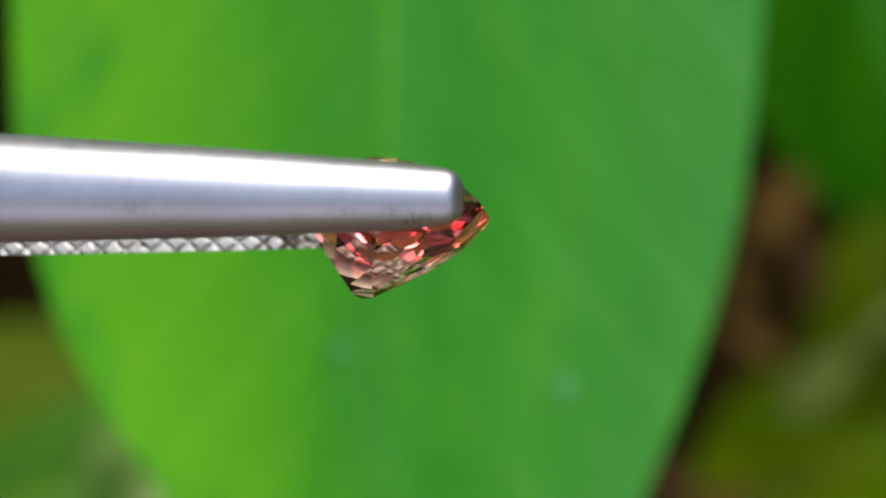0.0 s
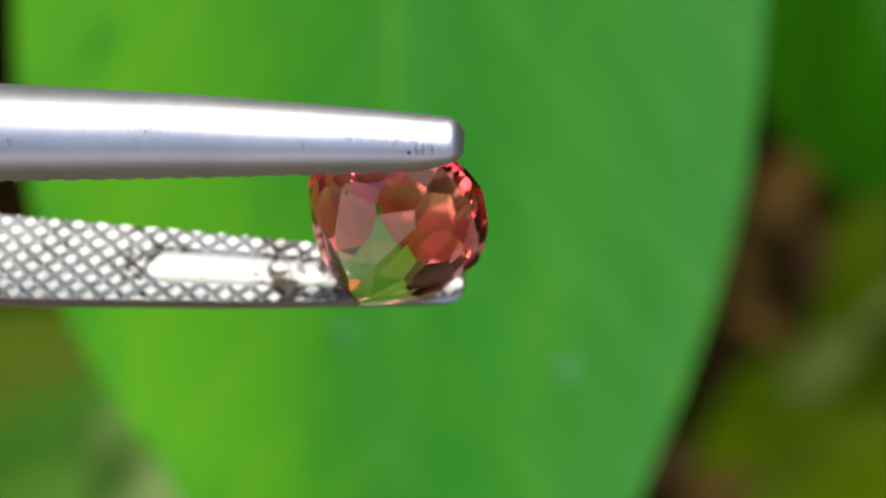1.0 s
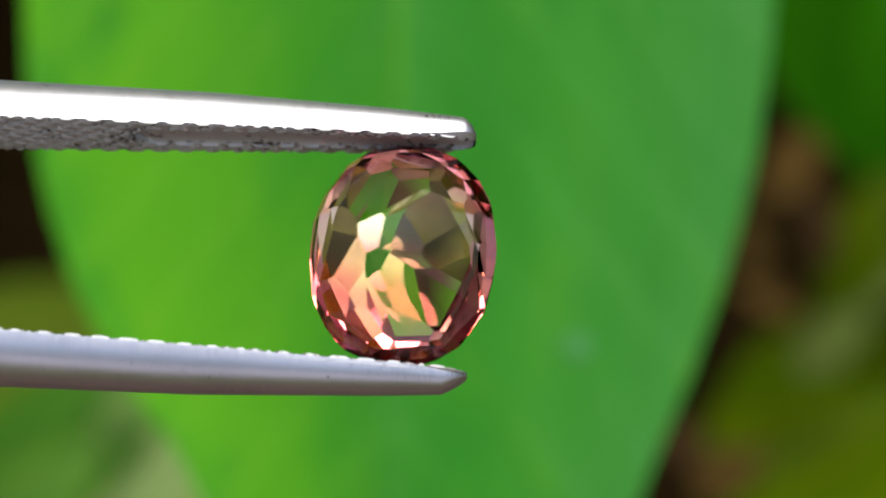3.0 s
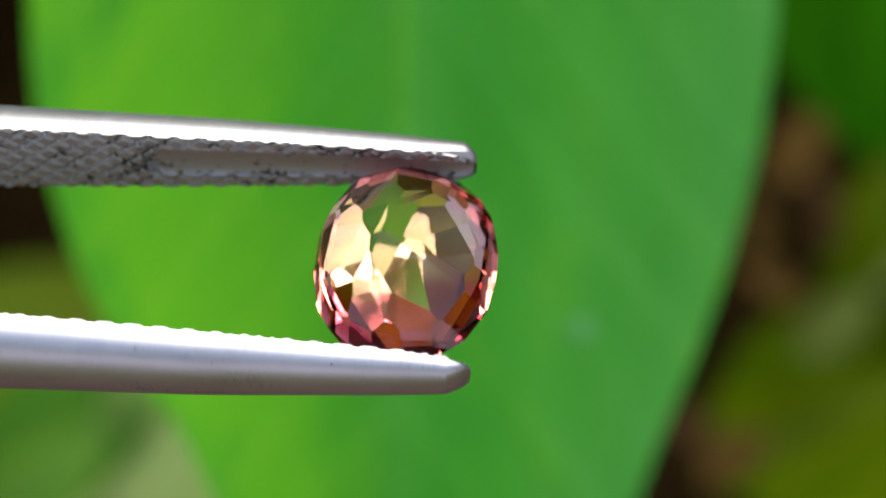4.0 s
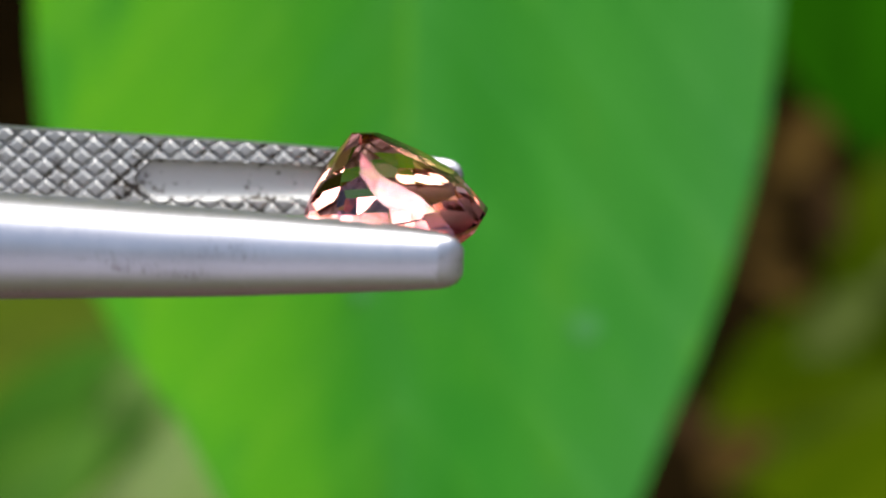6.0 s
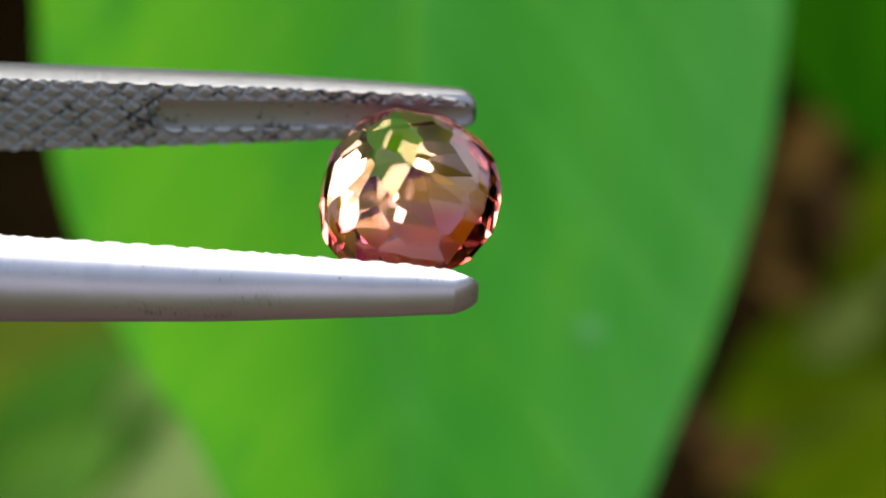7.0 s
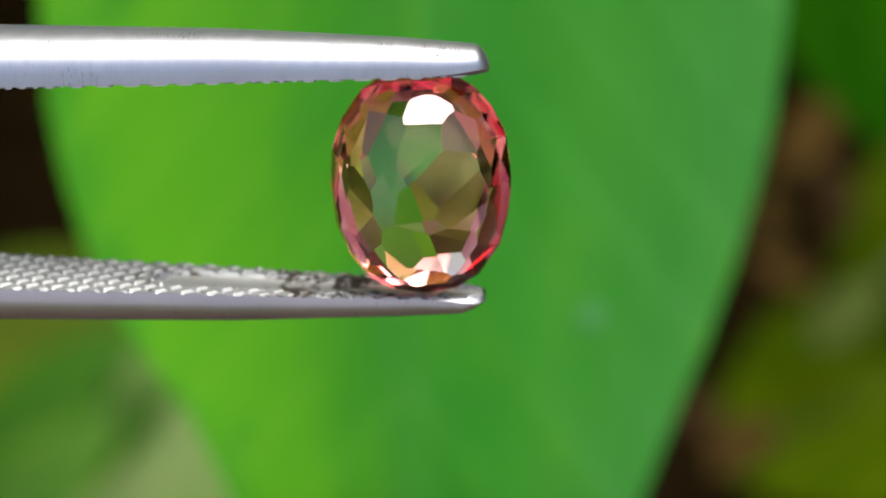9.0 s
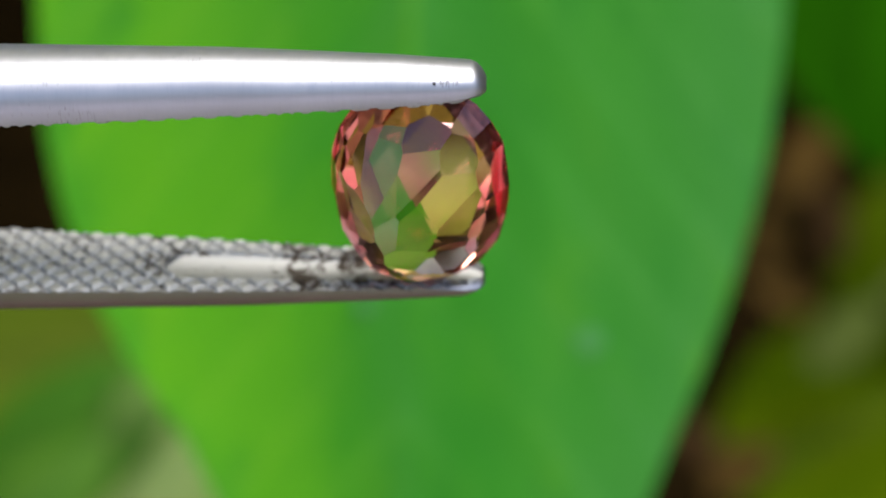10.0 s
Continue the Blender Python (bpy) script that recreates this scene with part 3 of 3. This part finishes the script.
def make_main_leaf():
    k = 0.0000400  # metres of leaf to a unit of the outline
    along = [-1500, -1250, -1000, -760, -570, -441, -299, -159, -9, 111, 241, 441, 560, 800, 1100, 1400, 1650, 1800]
    left = [5, 73, 166, 260, 332, 400, 509, 590, 641, 670, 685, 693, 695, 685, 625, 500, 290, 5]
    right = [5, 95, 210, 332, 417, 464, 522, 570, 612, 638, 652, 668, 676, 676, 630, 510, 300, 5]
    f = lambda v: [a * k for a in v]
    bend = [-0.010, -0.006, -0.003, -0.001, 0, 0, 0, 0, 0, 0, 0, 0, 0, -0.001, -0.004, -0.010, -0.018, -0.024]
    leaf = blade("broad_leaf", LEAF, f(along), f(left), f(right), bend,
                 "broad glossy bright green leaf hanging behind the stone", facing(-0.00313, 0.090, 0, 0, 0, -0.8) @ Matrix.Scale(0.7826, 4), fold=-0.10, fold_left=-0.24, seed=3)
    for x, y, r in ((0.0129, -0.0096, 0.0010), (-0.0032, -0.0072, 0.0007)):
        bm = bmesh.new()
        rim = [bm.verts.new((x + r * (1 + 0.25 * math.sin(3 * q)) * math.cos(q * 0.6283), y + r * math.sin(q * 0.6283), 0.0002 + (-0.24 * abs(x) + 4.4 * x * x if x < 0 else -0.10 * x + 1.95 * x * x))) for q in range(10)]
        bm.faces.new(rim)
        solid = bmesh.ops.extrude_face_region(bm, geom=list(bm.faces))
        bmesh.ops.translate(bm, verts=[v for v in solid["geom"] if isinstance(v, bmesh.types.BMVert)], vec=(0, 0, -0.0006))
        part("blemish", bm, LEAF_SPOT, leaf, "faint pale spot")
    return leaf


make_main_leaf()


def background_leaves():
    def oval(length, width):
        ys = [length * (s / 10 - 0.5) for s in range(11)]
        ws = [width * max(0.03, math.sin(math.pi * min(1, (s / 10) ** 0.85)) ** 0.8) for s in range(11)]
        bend = [-0.25 * length * (s / 10 - 0.5) ** 2 for s in range(11)]
        return ys, ws, ws, bend

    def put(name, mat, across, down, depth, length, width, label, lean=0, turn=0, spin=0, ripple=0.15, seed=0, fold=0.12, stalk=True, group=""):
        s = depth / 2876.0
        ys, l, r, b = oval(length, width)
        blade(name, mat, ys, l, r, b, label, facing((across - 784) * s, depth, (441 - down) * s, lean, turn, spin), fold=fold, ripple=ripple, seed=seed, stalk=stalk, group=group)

    put("dark_leaf", LEAF_DARK, 1545, -60, 0.30, 0.115, 0.030, "smooth deep green leaf with plant shade put into its colour", lean=-15, turn=-10, spin=12, seed=11)
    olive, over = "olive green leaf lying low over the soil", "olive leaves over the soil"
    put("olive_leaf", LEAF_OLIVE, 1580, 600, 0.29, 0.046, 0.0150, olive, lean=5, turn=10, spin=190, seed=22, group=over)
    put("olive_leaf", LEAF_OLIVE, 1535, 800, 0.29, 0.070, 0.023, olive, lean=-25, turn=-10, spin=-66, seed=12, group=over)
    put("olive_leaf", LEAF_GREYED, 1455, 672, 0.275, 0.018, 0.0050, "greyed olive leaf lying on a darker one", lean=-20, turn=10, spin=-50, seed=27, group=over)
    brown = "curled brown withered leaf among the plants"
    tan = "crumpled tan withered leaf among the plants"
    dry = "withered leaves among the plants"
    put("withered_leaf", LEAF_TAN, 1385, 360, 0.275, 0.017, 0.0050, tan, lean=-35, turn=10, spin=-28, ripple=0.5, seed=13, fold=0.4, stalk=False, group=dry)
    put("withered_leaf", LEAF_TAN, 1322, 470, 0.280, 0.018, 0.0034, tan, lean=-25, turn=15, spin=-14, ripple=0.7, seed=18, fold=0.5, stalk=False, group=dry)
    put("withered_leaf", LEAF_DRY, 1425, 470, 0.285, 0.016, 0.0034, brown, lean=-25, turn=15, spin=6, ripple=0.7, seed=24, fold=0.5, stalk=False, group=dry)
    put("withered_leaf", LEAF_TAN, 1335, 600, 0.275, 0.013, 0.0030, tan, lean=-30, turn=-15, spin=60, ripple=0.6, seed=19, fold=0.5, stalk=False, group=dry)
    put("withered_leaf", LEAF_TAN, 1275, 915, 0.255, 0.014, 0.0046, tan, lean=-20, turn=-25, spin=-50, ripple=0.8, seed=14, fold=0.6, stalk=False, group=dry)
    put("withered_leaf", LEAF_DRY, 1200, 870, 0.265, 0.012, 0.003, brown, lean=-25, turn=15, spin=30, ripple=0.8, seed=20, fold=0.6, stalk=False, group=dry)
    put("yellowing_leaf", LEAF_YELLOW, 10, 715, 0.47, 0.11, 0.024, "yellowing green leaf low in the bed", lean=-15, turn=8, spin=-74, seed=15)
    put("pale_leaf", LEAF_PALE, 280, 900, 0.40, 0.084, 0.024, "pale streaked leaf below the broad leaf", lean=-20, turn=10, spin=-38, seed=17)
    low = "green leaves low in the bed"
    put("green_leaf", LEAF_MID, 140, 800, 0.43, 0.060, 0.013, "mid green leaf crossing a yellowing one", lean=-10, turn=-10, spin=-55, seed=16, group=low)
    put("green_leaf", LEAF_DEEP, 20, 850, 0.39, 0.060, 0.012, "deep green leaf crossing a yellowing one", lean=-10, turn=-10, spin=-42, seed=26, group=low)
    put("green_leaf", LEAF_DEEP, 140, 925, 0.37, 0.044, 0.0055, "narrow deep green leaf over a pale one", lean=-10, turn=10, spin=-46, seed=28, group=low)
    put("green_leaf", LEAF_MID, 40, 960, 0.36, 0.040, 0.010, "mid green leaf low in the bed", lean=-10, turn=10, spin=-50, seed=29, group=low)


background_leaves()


# ---- tweezers ----
U = 0.016 * MM


def arm_thick(x, sign):
    """Thickness from gripping face to back; one arm is ground a little thinner."""
    if sign > 0:
        return lerp(x, [-6000, -1500, -730, -330, -30, 60, 94, 103, 111, 117, 120], [114, 104, 88, 76, 57, 48, 44.5, 40, 31, 20, 12])
    return lerp(x, [-6000, -1500, -730, -330, -30, 60, 80, 100, 114, 120], [110, 98, 80, 67, 47, 39, 37, 25.5, 15, 9])


def arm_chamfer(x):
    """The worn bevel round the tip's gripping edge."""
    return lerp(x, [20, 60, 104, 120], [0.0, 3.0, 9.0, 9.0])


def arm_half(x):
    return lerp(x, [-6000, -1500, -593, -244, 18, 60, 85, 100, 110, 116, 120], [205, 125, 86, 70, 53, 49, 46, 42, 36, 29, 21])


def arm_inner(x):
    """Height of the gripping face over the middle plane."""
    if x > -1500:
        return 198 - 0.027 * (120 - x)
    return lerp(x, [-7600, -7000, -5200, -3000, -1500], [12, 60, 330, 240, 154.3])


def knurl_height(x, y):
    """Diamond pyramids round a long smooth channel."""
    if x < -1150:
        return 0.0
    w = arm_half(x)
    half_slot = 0.50 * w
    end = -467.0 + 25 * (y / 32.0) ** 2
    if abs(y) < half_slot and x > end:
        q = 1 - (y / half_slot) ** 2
        return -12.0 * max(q, 0.0) ** 0.6
    p = 45.0
    a = ((x + y * 1.15) / p) % 1.0
    b = ((x - y * 1.15) / p) % 1.0
    m = min(1 - abs(2 * a - 1), 1 - abs(2 * b - 1))
    return 6.5 * (min(m, 0.40) / 0.40) + 0.8 * m - 5.3


def make_arm(tweezers, sign):
    xs = list(np.linspace(-7600, -1300, 40)) + list(np.linspace(-1200, 60, 60)) + [70, 77, 80, 83, 88, 94, 99, 103, 107, 111, 115, 117.5, 120]
    bm = bmesh.new()
    n = 20
    rows = []
    for x in xs:
        h, w, z0, ch = arm_thick(x, sign), arm_half(x), arm_inner(x), arm_chamfer(x)
        z0 += 2.0 if x > -1200 else 0.0
        section = [(-(w - ch), z0)]
        for k in range(1, n):
            a = math.pi * (k - 1) / (n - 2)
            section.append((-math.cos(a) * w, z0 + 0.9 * ch + (h - 0.9 * ch) * math.sin(a) ** 0.8))
        section.append((w - ch, z0))
        rows.append([bm.verts.new((x * U, y * U, sign * z * U)) for y, z in section])
    for a, b in zip(rows, rows[1:]):
        for k in range(n):
            f = (a[k], a[k + 1], b[k + 1], b[k])
            bm.faces.new(f if sign > 0 else f[::-1])
    bm.faces.new(rows[-1] if sign < 0 else rows[-1][::-1])
    bm.faces.new(rows[0] if sign > 0 else rows[0][::-1])
    for a, b in zip(rows, rows[1:]):
        if b[0].co.x < -1150 * U:
            f = (a[0], b[0], b[n], a[n])
            bm.faces.new(f if sign > 0 else f[::-1])
    for a, b in zip(rows, rows[1:]):
        for k in (1, n - 1):
            bm.edges.get((a[k], b[k])).smooth = False
    if sign < 0:
        # this arm's back is ground off towards the tip, with a plain crease
        crease = rows[xs.index(80)]
        for p, q in zip(crease[3:-3], crease[4:-3]):
            bm.edges.get((p, q)).smooth = False
    bmesh.ops.recalc_face_normals(bm, faces=bm.faces)
    arm = part("arm", bm, STEEL, tweezers, "satin steel arm with a rounded back and tapering tip", smooth=True)
    for p in arm.data.polygons:
        p.use_smooth = len(p.vertices) == 4
    if sign < 0:
        for x0, a0, x1, a1, hook in ((-480, 58, -474, 94, 9), (-386, 64, -338, 100, 3), (-292, 66, -288, 80, 2)):
            bm = bmesh.new()
            line = []
            for i in range(9):
                s = i / 8
                x = x0 + (x1 - x0) * s + hook * math.sin(s * 7) * s
                a = radians(a0 + (a1 - a0) * s)
                y, z = -math.cos(a) * arm_half(x), -(arm_inner(x) + arm_thick(x, sign) * math.sin(a) ** 0.8)
                line.append(Vector((x, y, z)))
            rows = []
            for i, c in enumerate(line):
                r = 1.3 * math.sin(math.pi * (i + 0.7) / 9.4)
                rows.append([bm.verts.new((c + Vector((r * math.cos(q * 1.571), r * math.sin(q * 1.571), -0.3))) * U) for q in range(4)])
            for p, q in zip(rows, rows[1:]):
                for e in range(4):
                    bm.faces.new((p[e], p[(e + 1) % 4], q[(e + 1) % 4], q[e]))
            part("scratch", bm, SCRATCH, arm, "fine bright scratch")
    # the gripping face
    bm = bmesh.new()
    deep = bm.verts.layers.float.new("groove")
    gx = np.arange(-1180, 117.9, 3.0)
    m = 54
    rows = []
    for x in gx:
        w, z0 = (arm_half(x) - arm_chamfer(x)) * 0.995, arm_inner(x)
        row = []
        for k in range(m + 1):
            y = (2 * k / m - 1) * w
            rise = knurl_height(x, y)
            v = bm.verts.new((x * U, y * U, sign * (z0 - rise) * U))
            v[deep] = min(1.0, max(0.0, (0.5 - rise) / 5.5)) if rise > -6.0 else 0.0
            row.append(v)
        low = sign * (z0 + 7.0) * U
        row.insert(0, bm.verts.new((x * U, -w * U, low)))
        row.append(bm.verts.new((x * U, w * U, low)))
        rows.append(row)
    rows.append([bm.verts.new((v.co.x, v.co.y, rows[-1][0].co.z)) for v in rows[-1]])
    for a, b in zip(rows, rows[1:]):
        for k in range(m + 2):
            f = (a[k], b[k], b[k + 1], a[k + 1])
            bm.faces.new(f if sign > 0 else f[::-1])
    bmesh.ops.recalc_face_normals(bm, faces=bm.faces)
    part("gripping_face", bm, KNURL if sign > 0 else KNURL_SOILED, arm, "diamond-knurled steel gripping face with a smooth slot")
    return arm


def make_tweezers():
    tweezers = new("tweezers")
    tagged(tweezers, "satin stainless steel gem tweezers gripping a faceted stone", "tweezers")
    make_arm(tweezers, 1)
    make_arm(tweezers, -1)
    bm = bmesh.new()
    bmesh.ops.create_cube(bm, size=1.0, matrix=Matrix.Translation((-7500 * U, 0, 0)) @ Matrix.Diagonal((420 * U, 330 * U, 60 * U, 1)))
    bmesh.ops.bevel(bm, geom=list(bm.edges), offset=14 * U, segments=2, affect="EDGES")
    part("heel", bm, STEEL, tweezers, "welded heel joining both arms")
    return tweezers


# ---- gemstone ----
def make_gemstone():
    A, B, KEEL = 159.0, 199.0, -42.0
    rnd = random.Random(118)
    planes = []

    def rim(phi):
        c, s, e = math.cos(phi), math.sin(phi), 2 / 2.2
        p = Vector((A * math.copysign(abs(c) ** e, c), 0, B * math.copysign(abs(s) ** e, s)))
        d = 1e-3
        c2, s2 = math.cos(phi + d), math.sin(phi + d)
        q = Vector((A * math.copysign(abs(c2) ** e, c2), 0, B * math.copysign(abs(s2) ** e, s2)))
        return p, (q - p).normalized()

    def tier(count, shift, s, depth, slope, side, keel, spread, jitter):
        for k in range(count):
            phi = 2 * math.pi * (k + shift) / count + rnd.uniform(-jitter, jitter)
            p, t = rim(phi)
            c = Vector((keel, 0, p.z * spread - (18 if side < 0 else 0)))
            q = p.lerp(c, s) + Vector((0, side * (depth + rnd.uniform(-2.5, 2.5)), 0))
            v = (c - p) + Vector((0, side * slope * rnd.uniform(0.9, 1.1), 0))
            nrm = t.cross(v).normalized()
            if nrm.dot(q - Vector((keel, 0, 0))) < 0:
                nrm.negate()
            planes.append((q, nrm))

    for k in range(40):
        p, t = rim(2 * math.pi * (k + 0.5) / 40)
        nrm = Vector((t.z, 0, -t.x))
        if nrm.dot(p) < 0:
            nrm.negate()
        planes.append((p, nrm))
    # pavilion, towards -y: it runs to a short ridge off the middle
    tier(20, 0.731, 0.048, 7.9, 317.6, -1, KEEL, 0.126, 0.03)
    tier(10, 0.002, 0.198, 49.4, 172.8, -1, KEEL, 0.253, 0.06)
    tier(11, 0.377, 0.477, 99.4, 122.8, -1, KEEL, 0.2, 0.08)
    # long facets on either side of the ridge: the slope of each across and up, and its distance from the middle
    for across, up, dist in (
            (-1.18, -0.16, 141.9), (-0.967, -0.46, 152), (0.63, 0.022, 128.1), (0.118, 0.134, 142.2), (0.477, -0.56, 135),
            (-0.333, 0.585, 142.4), (0.205, 0.161, 146.1), (0.349, 0.429, 127.6), (-0.044, 0.42, 140.6), (0.697, 0.106, 113.9),
            (0.792, -0.355, 131.5), (0.72, -0.5, 129.3), (-0.238, -0.651, 175.9), (0.849, -0.067, 117.5)):
        nrm = Vector((across, -1, up)).normalized()
        planes.append((nrm * dist, nrm))
    # the foot end is cut smaller
    for k in range(7):
        a = radians(205 + 130 * k / 6)
        p, t = rim(a)
        c = Vector((KEEL, 0, p.z * 0.4))
        nrm = t.cross((c - p) + Vector((0, -4.2, 0))).normalized()
        q = p.lerp(c, 0.62) + Vector((0, -197.1, 0))
        planes.append((q, -nrm if nrm.y > 0 else nrm))
    # crown and table, towards +y
    tier(14, -0.465, 0.147, 30.1, 213.2, 1, 0, -0.295, 0.05)
    tier(8, 0.025, 0.233, 30.3, 112, 1, 0, 0.314, 0.06)
    tier(6, 0.571, 0.51, 54.2, 62.8, 1, 0, 0.231, 0.08)
    planes.append((Vector((0, 62.4, 0)), Vector((0.036, 1, -0.001)).normalized()))
    bm = bmesh.new()
    bmesh.ops.create_cube(bm, size=700.0)
    for q, nrm in planes:
        cut = bmesh.ops.bisect_plane(bm, geom=list(bm.verts) + list(bm.edges) + list(bm.faces), dist=0.01,
                                     plane_co=q, plane_no=nrm, clear_outer=True)
        edges = [e for e in cut["geom_cut"] if isinstance(e, bmesh.types.BMEdge)]
        if edges:
            bmesh.ops.contextual_create(bm, geom=edges)
    bmesh.ops.dissolve_limit(bm, angle_limit=radians(0.3), verts=list(bm.verts), edges=list(bm.edges))
    bmesh.ops.recalc_face_normals(bm, faces=bm.faces)
    bmesh.ops.transform(bm, matrix=Matrix.Translation((4, -2, 0)) @ Matrix.Rotation(radians(-5), 4, "X") @ Matrix.Rotation(radians(-7), 4, "Z"), verts=list(bm.verts))
    bmesh.ops.scale(bm, vec=(U, U, U), verts=list(bm.verts))
    bm.normal_update()
    gem = new("gemstone")
    tagged(gem, "oval faceted pinkish brown crystal held between tweezer tips", "gemstone")
    face_on = max(f.normal.y for f in bm.faces)

    def kind(f):
        if f.normal.y > face_on - 1e-4:
            return "table"
        if abs(f.normal.y) < 0.16:
            return "girdle"
        return "crown" if f.normal.y > 0 else "pavilion"

    labels = {"table": "flat top facet", "girdle": "narrow faceted rim", "crown": "sloping facets round the flat top", "pavilion": "deep olive facets running down to the point"}
    for name, label in labels.items():
        piece = bm.copy()
        piece.faces.ensure_lookup_table()
        bmesh.ops.delete(piece, geom=[f for f in piece.faces if kind(f) != name], context="FACES")
        part(name, piece, GIRDLE if name == "girdle" else GEM, gem, label)
    bm.free()
    return gem


tweezers = make_tweezers()
gemstone = make_gemstone()


# ---- what moves ----
def held(yaw, pitch, x, y, z, turn, lean, swing):
    """The tweezers' pose, in millimetres before the lens as it points then: turned about their length, leaning, swung."""
    m = BASE @ pose(0, 0, 0, pitch, 0, yaw) @ Matrix.Translation((x * MM, y * MM, z * MM))
    return m @ Matrix.Rotation(radians(lean), 4, "Y") @ Matrix.Rotation(radians(swing), 4, "Z") @ Matrix.Rotation(radians(turn), 4, "X")


def motions():
    rows = [
        (0.0, held(0.000, 0.000, -1.315, 43.868, 1.157, 87.08, 1.34, -1.90)),
        (0.5, held(0.100, -0.398, -1.504, 44.906, 1.169, 70.68, 1.47, -1.72)),
        (1.0, held(0.120, -0.638, -1.318, 45.108, 0.945, 55.73, 2.11, -2.43)),
        (1.5, held(0.199, -0.837, -1.072, 45.327, 0.793, 40.22, 2.56, -1.60)),
        (2.0, held(0.279, -0.996, -1.271, 43.605, 0.176, 24.97, 2.76, -0.06)),
        (2.5, held(0.339, -1.155, -1.172, 43.883, 0.165, 8.63, 3.14, -0.56)),
        (2.7, held(0.379, -1.275, -1.209, 43.863, -0.008, -2.03, 2.79, 0.93)),
        (3.8, held(0.578, -1.892, -1.020, 43.761, -0.235, -28.19, 2.70, 0.93)),
        (4.0, held(0.598, -2.031, -1.084, 44.404, -0.383, -30.69, 2.63, 0.45)),
        (4.5, held(0.618, -2.310, -1.013, 43.469, 0.064, -43.13, 2.37, -0.12)),
        (5.0, held(0.618, -2.469, -1.148, 43.602, 0.733, -55.26, 1.94, 0.34)),
        (5.2, held(0.638, -2.429, -1.048, 44.076, 0.780, -59.74, 1.73, -0.31)),
        (5.8, held(0.690, -2.190, -1.260, 43.950, 0.850, -71.00, 1.52, -0.15)),
        (6.3, held(0.737, -1.992, -1.453, 43.840, 0.826, -66.06, 1.42, -0.03)),
        (6.5, held(0.757, -1.952, -1.345, 44.219, 1.054, -59.17, 1.15, 0.43)),
        (7.0, held(0.897, -1.992, -0.982, 44.830, 1.450, -39.76, 1.03, 0.98)),
        (7.5, held(0.837, -1.892, -0.999, 44.936, 1.257, -25.11, 0.90, 1.65)),
        (8.0, held(0.817, -2.210, -0.963, 45.603, 1.580, -12.68, 1.09, 1.81)),
        (8.5, held(0.817, -2.350, -0.953, 45.619, 1.808, 2.21, 0.59, 2.00)),
        (9.0, held(0.956, -2.489, -0.695, 45.024, 1.848, 18.34, 0.89, -1.37)),
        (9.5, held(0.837, -1.892, -1.018, 45.629, 1.641, 28.00, 0.31, -0.44)),
        (10.0, held(0.857, -1.613, -0.718, 45.754, 1.845, 37.86, 0.23, -1.23)),
    ]
    walk(tweezers, rows)
    walk(gemstone, rows)


motions()
